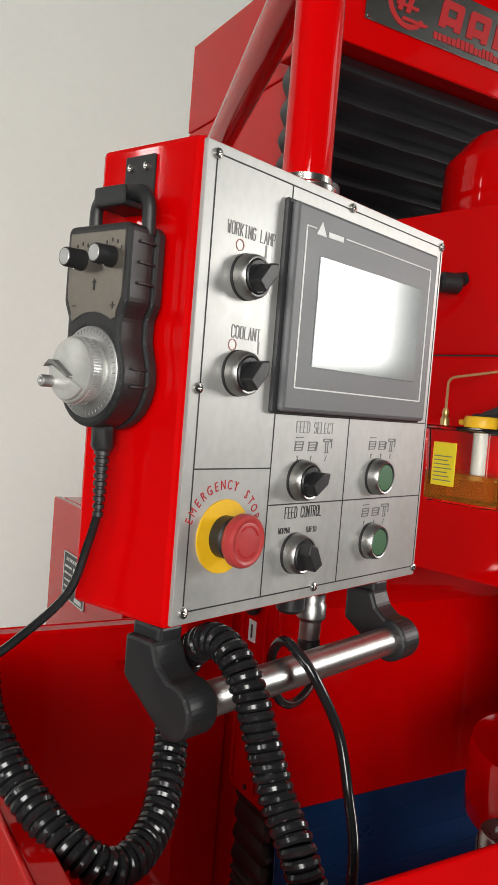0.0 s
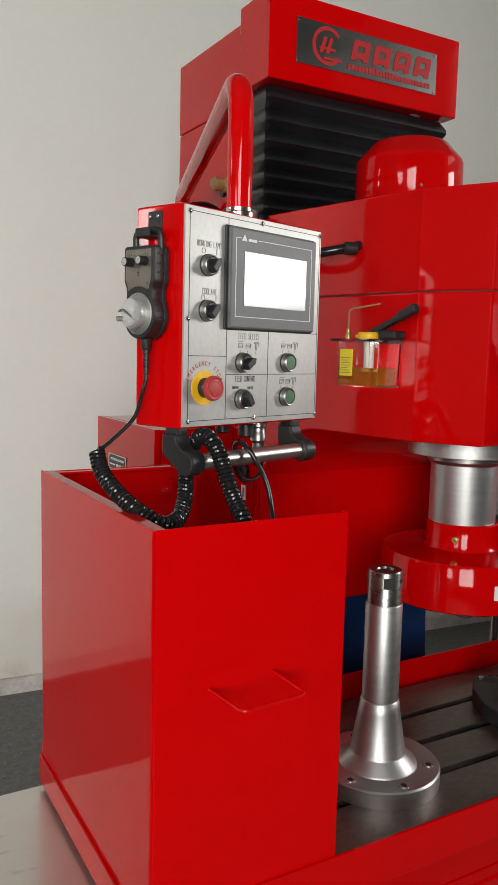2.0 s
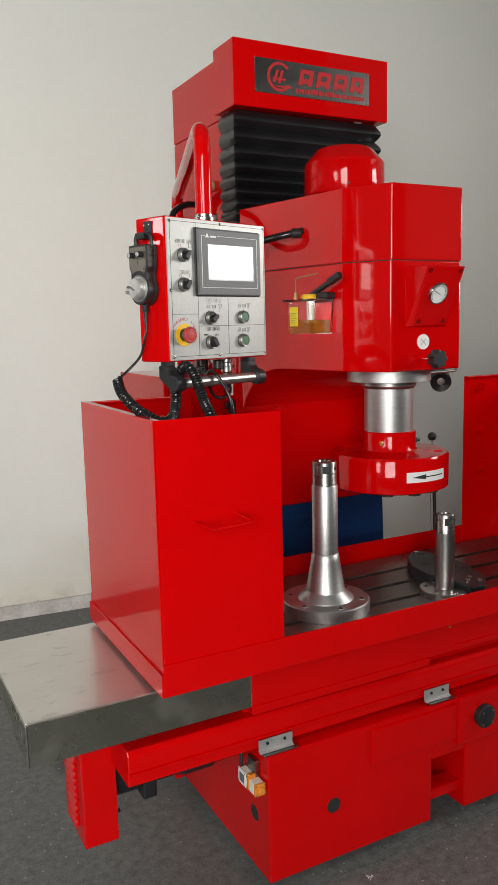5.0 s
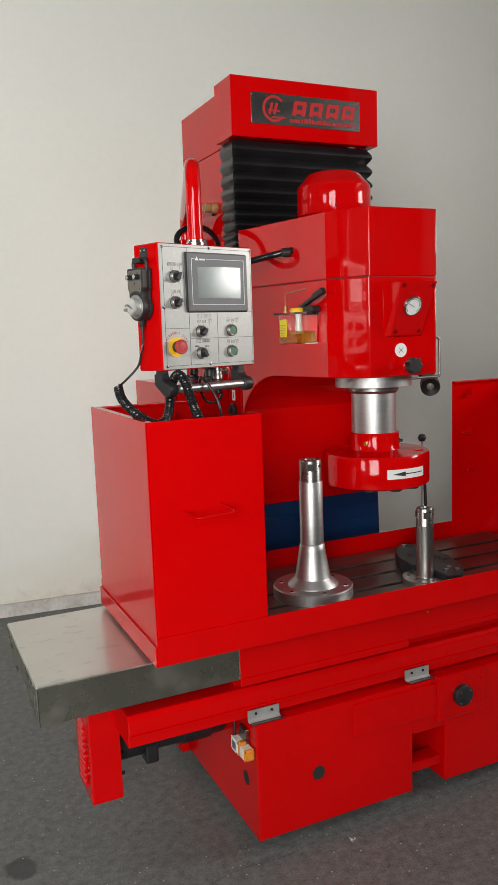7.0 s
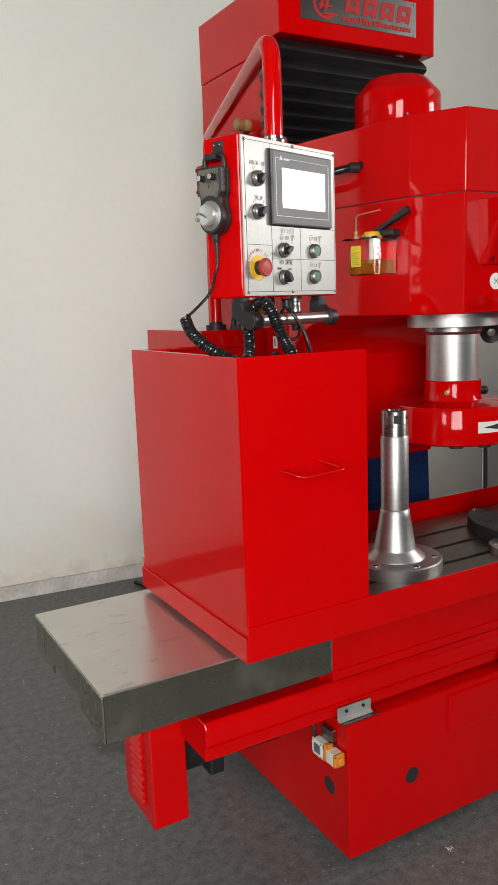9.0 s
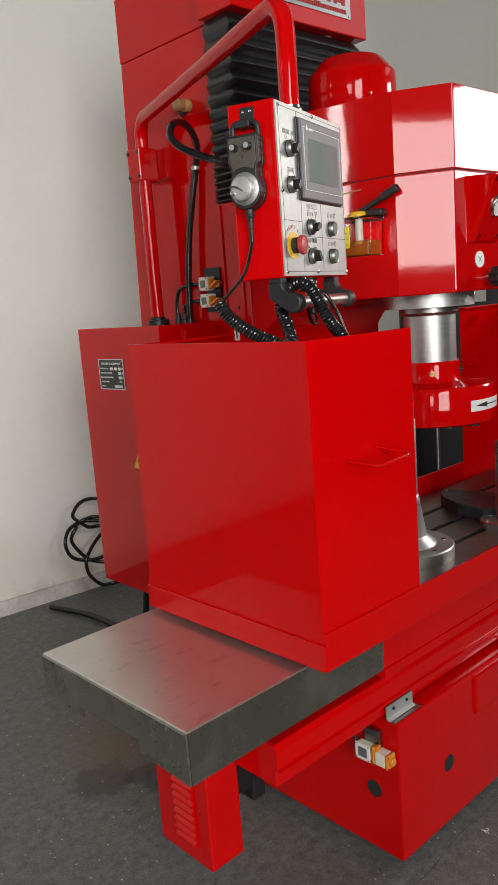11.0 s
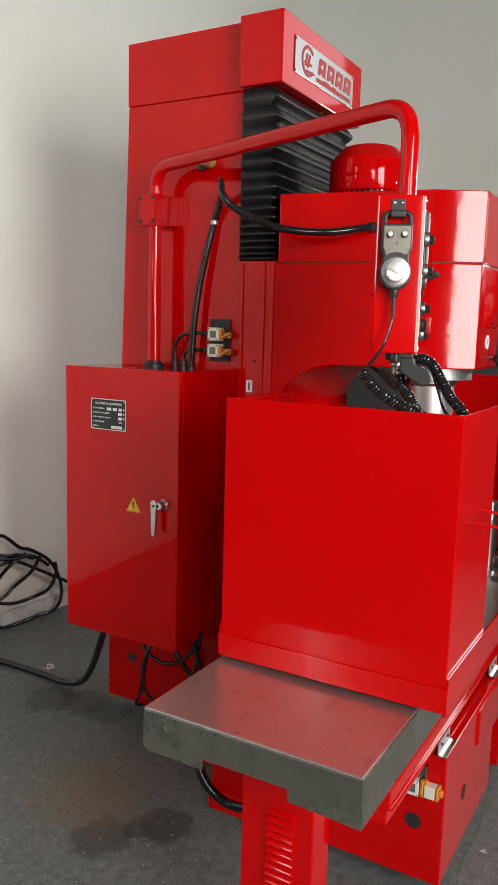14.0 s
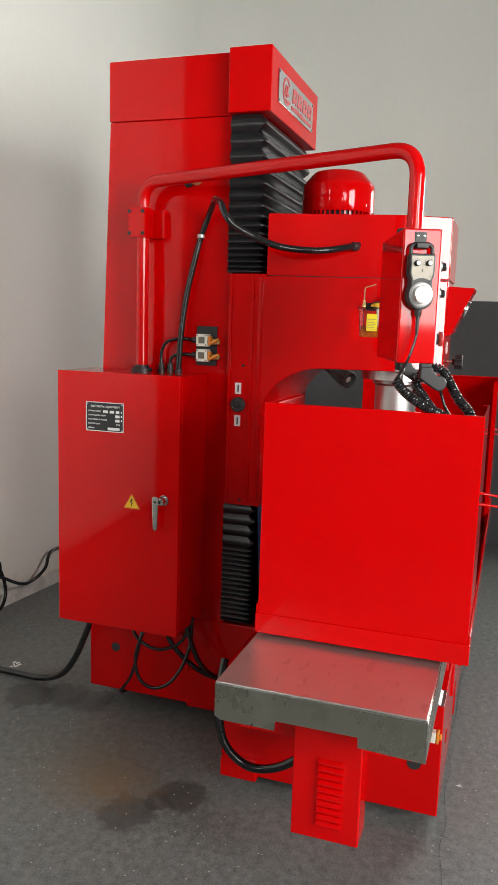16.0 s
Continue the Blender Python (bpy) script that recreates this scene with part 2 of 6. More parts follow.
def skirt_sheet():
    """Folded edge of the same sheet, its shade put into a darker olive base, with soft greasy patches and paler rubbed
    ones.
    """
    m = textured("shaded_rubbed_stainless", (0.47, 0.46, 0.385), (0.53, 0.515, 0.44), (0.25, 0.3), 1.0, 0, 8, 60, 0.0, share=0.15)
    t = m.node_tree
    b = t.nodes["Principled BSDF"]
    co = t.nodes.new("ShaderNodeTexCoord")
    for scale, lo, hi, k, colour in ((11, 0.54, 0.70, 0.5, (0.66, 0.65, 0.58)), (20, 0.58, 0.74, 0.35, (0.30, 0.29, 0.235))):
        n = t.nodes.new("ShaderNodeTexNoise")
        n.inputs["Scale"].default_value, n.inputs["Detail"].default_value = scale, 3
        t.links.new(co.outputs["Object"], n.inputs["Vector"])
        r = t.nodes.new("ShaderNodeMapRange")
        r.inputs["From Min"].default_value, r.inputs["From Max"].default_value, r.inputs["To Max"].default_value = lo, hi, k
        t.links.new(n.outputs["Fac"], r.inputs["Value"])
        for name, value in (("Base Color", (*colour, 1)), ("Roughness", (0.42, 0.42, 0.42, 1))):
            mx = t.nodes.new("ShaderNodeMix")
            mx.data_type = "RGBA"
            t.links.new(r.outputs[0], mx.inputs["Factor"])
            t.links.new(b.inputs[name].links[0].from_socket, mx.inputs["A"])
            mx.inputs["B"].default_value = value
            t.links.new(mx.outputs["Result"], b.inputs[name])
    return m


SKIRT_SHEET = skirt_sheet()


def wall_material():
    """Off-white paint with a yellowed, scuffed band of its own ragged outline above the floor."""
    m = textured("off_white_wall_paint", (0.785, 0.80, 0.75), (0.83, 0.845, 0.795), (0.6, 0.8), 0, 0, 1.2, 30, 0.06)
    t = m.node_tree
    b = t.nodes["Principled BSDF"]
    base = b.inputs["Base Color"].links[0].from_socket
    co = t.nodes.new("ShaderNodeTexCoord")
    sep = t.nodes.new("ShaderNodeSeparateXYZ")
    t.links.new(co.outputs["Object"], sep.inputs[0])
    for scale, reach, soft, k, colour in ((2.5, 0.42, 0.35, 0.4, (0.66, 0.60, 0.45)), (14, 0.15, 0.10, 0.3, (0.36, 0.31, 0.22)), (40, 0.09, 0.03, 0.35, (0.22, 0.2, 0.17))):
        n = t.nodes.new("ShaderNodeTexNoise")
        n.inputs["Scale"].default_value, n.inputs["Detail"].default_value = scale, 6
        t.links.new(co.outputs["Object"], n.inputs["Vector"])
        s = t.nodes.new("ShaderNodeMath")
        s.operation, s.inputs[1].default_value = "MULTIPLY_ADD", -2.2 * reach
        t.links.new(n.outputs["Fac"], s.inputs[0])
        t.links.new(sep.outputs["Z"], s.inputs[2])
        r = t.nodes.new("ShaderNodeMapRange")
        r.inputs["From Min"].default_value, r.inputs["From Max"].default_value = -reach * 0.6 - soft * 0.5, -reach * 0.6 + soft * 0.5
        r.inputs["To Min"].default_value, r.inputs["To Max"].default_value = k, 0
        t.links.new(s.outputs[0], r.inputs["Value"])
        mx = t.nodes.new("ShaderNodeMix")
        mx.data_type = "RGBA"
        t.links.new(r.outputs[0], mx.inputs["Factor"])
        t.links.new(base, mx.inputs["A"])
        mx.inputs["B"].default_value = (*colour, 1)
        base = mx.outputs["Result"]
    t.links.new(base, b.inputs["Base Color"])
    return m


WALL = wall_material()
DADO = textured("charcoal_wall_paint", (0.05, 0.052, 0.056), (0.075, 0.077, 0.082), (0.5, 0.7), 0, 0, 2.5, 40, 0.06)
# Unseen walls and ceiling: the room's dimness is put into their colour
DIM_WALL = textured("unseen_wall_dimmed", (0.062, 0.062, 0.06), (0.09, 0.09, 0.088), (0.6, 0.8), 0, 0, 1.2, 30, 0.06)
PALE_WALL = textured("unseen_wall_half_dimmed", (0.10, 0.10, 0.097), (0.135, 0.135, 0.13), (0.6, 0.8), 0, 0, 1.2, 30, 0.06)
DARK_WALL = textured("unseen_wall_darkened", (0.06, 0.06, 0.06), (0.09, 0.09, 0.09), (0.6, 0.8), 0, 0, 1.2, 30, 0.06)
CEIL = textured("unseen_ceiling_dimmed", (0.12, 0.12, 0.12), (0.15, 0.15, 0.15), (0.7, 0.9), 0, 0, 1, 30, 0.05)
SKIRT = textured("chipped_white_skirting", (0.42, 0.4, 0.36), (0.74, 0.73, 0.7), (0.4, 0.7), 0, 0, 9, 60, 0.1)

# ---------------------------------------------------------------- building helpers


def thing(name, place, label, category, rz=0.0, group="", kind=""):
    ob = new(name)
    ob.empty_display_size = 0.05
    ob.matrix_basis = pose(*place, 0, 0, rz)
    return tagged(ob, label, category, group, kind)


def part(name, bm, material, parent=None, label="", smooth=True, local=False):
    """One mesh object; authored in world space unless local. A part keeps an identity pose under its thing."""
    if parent is not None and not local:
        root = parent
        while root.parent:
            root = root.parent
        bm.transform(root.matrix_basis.inverted())
    me = bpy.data.meshes.new(name)
    bmesh.ops.recalc_face_normals(bm, faces=bm.faces)
    bm.to_mesh(me)
    bm.free()
    me.materials.append(material)
    if smooth:
        flags = [p.use_smooth for p in me.polygons]
        me.set_sharp_from_angle(angle=radians(38))
        me.polygons.foreach_set("use_smooth", flags)
    ob = new(name, me)
    if parent is not None:
        ob.parent = parent
    if label:
        ob["label"] = label
    return ob


def box(x0, x1, y0, y1, z0, z1, bevel=0.0, bm=None, seg=2):
    one = bmesh.new()
    bmesh.ops.create_cube(one, size=1)
    for v in one.verts:
        v.co = Vector((x0 + (v.co.x + 0.5) * (x1 - x0), y0 + (v.co.y + 0.5) * (y1 - y0), z0 + (v.co.z + 0.5) * (z1 - z0)))
    if bevel:
        bmesh.ops.bevel(one, geom=one.edges[:], offset=bevel, segments=seg, affect="EDGES", profile=0.5)
    return join(bm, one)


def join(bm, one):
    if bm is None:
        return one
    tmp = bpy.data.meshes.new("tmp")
    one.to_mesh(tmp)
    bm.from_mesh(tmp)
    one.free()
    bpy.data.meshes.remove(tmp)
    return bm


def moved(bm, m):
    bm.transform(m)
    return bm


AXES = {"z": Matrix.Identity(4), "x": Matrix.Rotation(radians(90), 4, "Y"), "y": Matrix.Rotation(radians(-90), 4, "X")}


def lathe(profile, place=(0, 0, 0), axis="z", seg=40, bm=None):
    """A turned body from (radius, height) pairs along axis."""
    one = bmesh.new()
    rings = []
    for r, z in profile:
        if r <= 1e-6:
            rings.append([one.verts.new((0, 0, z))])
        else:
            rings.append([one.verts.new((r * math.cos(2 * math.pi * i / seg), r * math.sin(2 * math.pi * i / seg), z)) for i in range(seg)])
    for a, b in zip(rings, rings[1:]):
        for i in range(seg):
            j = (i + 1) % seg
            if len(a) == 1 and len(b) == 1:
                continue
            if len(a) == 1:
                one.faces.new((a[0], b[i], b[j]))
            elif len(b) == 1:
                one.faces.new((a[i], a[j], b[0]))
            else:
                one.faces.new((a[i], a[j], b[j], b[i]))
    for f in one.faces:
        f.smooth = True
    one.transform(Matrix.Translation(place) @ AXES[axis])
    return join(bm, one)


def cyl(r, h, place, axis="z", seg=32, bevel=0.0, bm=None):
    b = min(bevel, r * 0.6, h * 0.45)
    prof = [(0, 0), (r, 0), (r, h), (0, h)] if b <= 0 else [(0, 0), (r - b, 0), (r, b), (r, h - b), (r - b, h), (0, h)]
    return lathe(prof, place, axis, seg, bm)


def smooth_path(points, n=12, closed=False):
    """Catmull-Rom through the points."""
    p = [Vector(a) for a in points]
    out = []
    for i in range(len(p) - 1):
        a, b, c, d = p[max(i - 1, 0)], p[i], p[i + 1], p[min(i + 2, len(p) - 1)]
        for k in range(n):
            t = k / n
            out.append(0.5 * ((2 * b) + (c - a) * t + (2 * a - 5 * b + 4 * c - d) * t * t + (3 * b - a - 3 * c + d) * t ** 3))
    out.append(p[-1])
    return out


def tube(path, r, seg=10, bm=None, caps=True):
    one = bmesh.new()
    path = [Vector(p) for p in path]
    ring_list, up = [], None
    for i, p in enumerate(path):
        tan = (path[min(i + 1, len(path) - 1)] - path[max(i - 1, 0)]).normalized()
        if up is None:
            up = Vector((0, 0, 1)) if abs(tan.z) < 0.9 else Vector((1, 0, 0))
        side = tan.cross(up).normalized()
        up = side.cross(tan).normalized()
        ring_list.append([one.verts.new(p + r * (math.cos(2 * math.pi * k / seg) * side + math.sin(2 * math.pi * k / seg) * up)) for k in range(seg)])
    for a, b in zip(ring_list, ring_list[1:]):
        for k in range(seg):
            j = (k + 1) % seg
            one.faces.new((a[k], a[j], b[j], b[k])).smooth = True
    if caps:
        one.faces.new(ring_list[0][::-1])
        one.faces.new(ring_list[-1])
    return join(bm, one)


def bent(points, radius, n=8):
    """A polyline with its corners rounded, for bent pipe."""
    p = [Vector(a) for a in points]
    out = [p[0]]
    for i in range(1, len(p) - 1):
        a, b = (p[i - 1] - p[i]).normalized(), (p[i + 1] - p[i]).normalized()
        half = math.acos(max(-1, min(1, a.dot(b)))) / 2
        d = min(radius / math.tan(half), (p[i - 1] - p[i]).length * 0.49, (p[i + 1] - p[i]).length * 0.49)
        s, e = p[i] + a * d, p[i] + b * d
        for k in range(n + 1):
            t = k / n
            out.append((1 - t) ** 2 * s + 2 * t * (1 - t) * p[i] + t * t * e)
    out.append(p[-1])
    return out


def helix(points, coil_r, wire_r, pitch, bm=None, per_turn=10, seg=6):
    path = smooth_path(points, 24)
    lengths = [0.0]
    for a, b in zip(path, path[1:]):
        lengths.append(lengths[-1] + (b - a).length)
    total = lengths[-1]
    n = int(total / pitch * per_turn)
    pts, up, j = [], None, 0
    for i in range(n + 1):
        s = total * i / n
        while j < len(lengths) - 2 and lengths[j + 1] < s:
            j += 1
        f = (s - lengths[j]) / max(1e-9, lengths[j + 1] - lengths[j])
        p, tan = path[j].lerp(path[j + 1], f), (path[j + 1] - path[j]).normalized()
        if up is None:
            up = Vector((1, 0, 0)) if abs(tan.x) < 0.9 else Vector((0, 1, 0))
        side = tan.cross(up).normalized()
        up = side.cross(tan).normalized()
        a = 2 * math.pi * i / per_turn
        pts.append(p + coil_r * (math.cos(a) * side + math.sin(a) * up))
    return tube(pts, wire_r, seg, bm)


def prism(outline, axis, a, b, bevel=0.0, bm=None):
    """A flat outline given in the two other axes (in x, y, z order), extruded along axis from a to b."""
    one = bmesh.new()
    place = {"x": lambda u, v, w: (w, u, v), "y": lambda u, v, w: (u, w, v), "z": lambda u, v, w: (u, v, w)}[axis]
    low = [one.verts.new(place(u, v, a)) for u, v in outline]
    high = [one.verts.new(place(u, v, b)) for u, v in outline]
    one.faces.new(low)
    one.faces.new(high)
    for i in range(len(outline)):
        j = (i + 1) % len(outline)
        one.faces.new((low[i], low[j], high[j], high[i]))
    bmesh.ops.recalc_face_normals(one, faces=one.faces)
    if bevel:
        bmesh.ops.bevel(one, geom=one.edges[:], offset=bevel, segments=2, affect="EDGES", profile=0.5)
    return join(bm, one)


def lettering(words, size, place, bm=None, align="CENTER", tilt=0.0, squeeze=1.0, lift=0.0004):
    """Words as a thin mesh that stands upright in the x-z plane and faces -y."""
    cu = bpy.data.curves.new("words", "FONT")
    cu.body, cu.size, cu.align_x, cu.align_y, cu.extrude = words, size, align, "CENTER", lift
    cu.resolution_u = 3
    ob = bpy.data.objects.new("words", cu)
    scene.collection.objects.link(ob)
    me = bpy.data.meshes.new_from_object(ob.evaluated_get(bpy.context.evaluated_depsgraph_get()))
    one = bmesh.new()
    one.from_mesh(me)
    bpy.data.objects.remove(ob)
    bpy.data.meshes.remove(me)
    bpy.data.curves.remove(cu)
    one.transform(Matrix.Translation(place) @ Matrix.Rotation(radians(90), 4, "X") @ Matrix.Rotation(tilt, 4, "Z") @ Matrix.Diagonal((squeeze, 1, 1, 1)))
    return join(bm, one)


def arc_outline(r0, r1, a0, a1, n=24):
    pts = [(r1 * math.cos(a0 + (a1 - a0) * i / n), r1 * math.sin(a0 + (a1 - a0) * i / n)) for i in range(n + 1)]
    return pts + [(r0 * math.cos(a1 + (a0 - a1) * i / n), r0 * math.sin(a1 + (a0 - a1) * i / n)) for i in range(n + 1)]


def shift(outline, dx, dy, k=1.0):
    return [(dx + k * u, dy + k * v) for u, v in outline]


def screw(parent, place, axis="y", r=0.004, h=0.002, material=None):
    return part("screw", lathe([(0, -h), (r * 0.5, -h), (r * 0.5, -h * 0.4), (r * 0.6, -h), (r * 0.9, -h), (r, -h * 0.6), (r, 0), (0, 0)], place, axis, 12), material or CHROME, parent)

# ---------------------------------------------------------------- the room


def struct(name, bm, material, label, category=""):
    ob = part(name, bm, material, None)
    return tagged(ob, label, category or name.split("_")[0], kind="structure")


struct("floor", box(-3.3, 4.1, -3.3, 3.5, -0.2, 0), FLOOR, "dark grey sealed concrete floor with oil stains and grit", "floor")
struct("ceiling", box(-3.3, 4.1, -3.3, 3.5, 4.2, 4.35), CEIL, "plain unseen ceiling, dimmed to limit bounced light", "ceiling")


def back_y(x):
    return 2.87 - 0.09 * x


def back_wall():
    """The back wall runs slightly askew and turns into the side wall in a wide curve."""
    line = [(-3.15, back_y(-3.15)), (3.4, back_y(3.4))]
    cx, cy, r = 3.43, back_y(3.4) - 0.42, 0.42
    line += [(cx + r * math.sin(a), cy + r * math.cos(a)) for a in [radians(4 + 86 * i / 16) for i in range(17)]]
    outer = [(x + 0.15, y + 0.15) for x, y in line]
    return line + outer[::-1]


wb = prism(back_wall(), "z", 0, 4.2)
for f in wb.faces:
    f.smooth = abs(f.normal.z) < 0.5
struct("wall_back", wb, WALL, "off-white painted workshop wall turning in a wide curve", "wall")
CORNER_Y = back_y(3.4) - 0.42


def wall_with_opening(axis, at, thick, span, opening, low=0.0, high=4.2):
    """A wall in which a window opening goes right through."""
    a, b = span
    o0, o1, z0, z1 = opening
    bm = None
    for u0, u1, w0, w1 in ((a, o0, low, high), (o1, b, low, high), (o0, o1, low, z0), (o0, o1, z1, high)):
        if u1 - u0 < 0.01:
            continue
        bm = box(at, at + thick, u0, u1, w0, w1, 0, bm) if axis == "x" else box(u0, u1, at, at + thick, w0, w1, 0, bm)
    return bm


struct("wall_right", wall_with_opening("x", 3.85, 0.15, (-3.15, CORNER_Y), (-1.52, -0.22, 1.75, 2.65), 0, 2.8), WALL, "off-white painted wall above a charcoal lower part", "wall")
struct("wall_right_upper", wall_with_opening("x", 3.85, 0.15, (-3.15, CORNER_Y), (-1.6, 0.0, 2.95, 3.75), 2.8, 4.2), WALL, "off-white painted upper wall with a long high window", "wall")
# Out of view; dark so that little light bounces or mirrors back
struct("wall_left", wall_with_opening("x", -3.15, 0.15, (-3.15, 0.2), (-2.2, -1.0, 1.46, 2.66)), DIM_WALL, "unseen wall with a wide window, dimmed to limit bounced light", "wall")
struct("wall_left_corner", wall_with_opening("x", -3.15, 0.15, (0.2, 3.15), (2.03, 2.19, 1.7, 2.9)), PALE_WALL, "unseen wall with a narrow window, dimmed to limit bounced light", "wall")
struct("wall_front", wall_with_opening("y", -3.15, 0.15, (-3.0, 3.85), (-2.85, -0.85, 0.95, 3.05)), DARK_WALL, "unseen wall with a wide opening, darkened to limit bounced light", "wall")
arc = [(3.43 + 0.408 * math.sin(radians(4 + 86 * i / 16)), CORNER_Y + 0.408 * math.cos(radians(4 + 86 * i / 16))) for i in range(17)]
struct("corner_panel", prism(arc + [(3.43 + (x - 3.43) * 1.025, CORNER_Y + (y - CORNER_Y) * 1.025) for x, y in arc[::-1]], "z", 0, 1.235), DADO, "charcoal painted lower part of the rounded corner", "wall panel")
struct("wall_panel", box(3.838, 3.85, -0.21, CORNER_Y, 0, 1.675), DADO, "charcoal painted lower part of the side wall", "wall panel")
# Unseen stretch of panel, added so the glossy red faces mirror something dark
struct("wall_panel", box(3.838, 3.85, -2.99, -0.214, 0, 1.74), DADO, "charcoal painted lower part of the side wall", "wall panel")


def window(name, axis, at, span, zs):
    """A plain frame lining the opening."""
    (a, b), (z0, z1) = span, zs
    f = min(0.05, (b - a) * 0.12)
    bm = None
    for u0, u1, w0, w1 in ((a, a + f, z0, z1), (b - f, b, z0, z1), (a + f, b - f, z0, z0 + f), (a + f, b - f, z1 - f, z1)):
        bm = box(at, at + 0.06, u0, u1, w0, w1, 0, bm) if axis == "x" else box(u0, u1, at, at + 0.06, w0, w1, 0, bm)
    return struct(name, bm, WHITE, "white painted window frame", "window")


window("window_1", "x", 3.87, (-1.52, -0.22), (1.75, 2.65))
window("window_2", "x", -3.1, (-2.2, -1.0), (1.46, 2.66))
window("window_3", "x", -3.1, (2.03, 2.19), (1.7, 2.9))
window("window_4", "y", -3.1, (-2.85, -0.85), (0.95, 3.05))
window("window_5", "x", 3.87, (-1.6, 0.0), (2.95, 3.75))


def skirting():
    bm = bmesh.new()
    line = [(-2.98, back_y(-2.98) - 0.002), (3.4, back_y(3.4) - 0.002)]
    out = line + [(x, y - 0.018) for x, y in line[::-1]]
    return prism(out, "z", 0, 0.07, 0, bm)


struct("baseboard", skirting(), SKIRT, "chipped white skirting along the back wall", "baseboard")

# hairline crack and litter on the floor
crack = [(1.83, 0.437), (1.5, 0.455), (1.256, 0.45), (1.0, 0.462), (0.82, 0.44), (0.695, 0.449), (0.55, 0.43), (0.404, 0.438), (0.264, 0.419), (0.1, 0.43), (-0.2, 0.40)]
path = smooth_path([(x, y - 0.012, 0.0) for x, y in crack], 5)
bm = bmesh.new()
rows = []
for i, p in enumerate(path):
    wob = 0.006 * noise.noise(p * 9)
    w = 0.0003 + 0.0009 * abs(noise.noise(p * 17))
    rows.append((bm.verts.new((p.x, p.y + wob - w, 0.0022)), bm.verts.new((p.x, p.y + wob + w, 0.0022))))
for a, b in zip(rows, rows[1:]):
    bm.faces.new((a[0], b[0], b[1], a[1]))
tagged(part("floor_crack", bm, principled("crack_shadow", (0.06, 0.06, 0.06), 0.9)), "thin dark crack running across the concrete floor", "crack", kind="structure")


def litter(place, size, seed):
    rng = random.Random(seed)
    bm = bmesh.new()
    for k in range(7):
        a, r = rng.uniform(0, 6.28), size * rng.uniform(0.2, 1)
        c = Vector((place[0] + r * math.cos(a), place[1] + r * math.sin(a), 0))
        b = rng.uniform(0, 3.14)
        d = Vector((math.cos(b), math.sin(b), 0)) * size * rng.uniform(0.25, 0.6)
        s = Vector((-d.y, d.x, 0)) * 0.16
        h = Vector((0, 0, rng.uniform(0.12, 0.3) * size))
        vs = [bm.verts.new(c - d - s), bm.verts.new(c + d - s), bm.verts.new(c + d + s), bm.verts.new(c - d + s), bm.verts.new(c + h)]
        for i in range(4):
            bm.faces.new((vs[i], vs[(i + 1) % 4], vs[4]))
        bm.faces.new(vs[:4])
    tagged(part("paper_scrap", bm, LITTER, smooth=False), "small torn white scrap lying on the floor", "litter", "scraps on the floor")


litter((0.953, 2.254), 0.03, 1)
litter((0.741, 0.395), 0.011, 2)

# ---------------------------------------------------------------- machine base


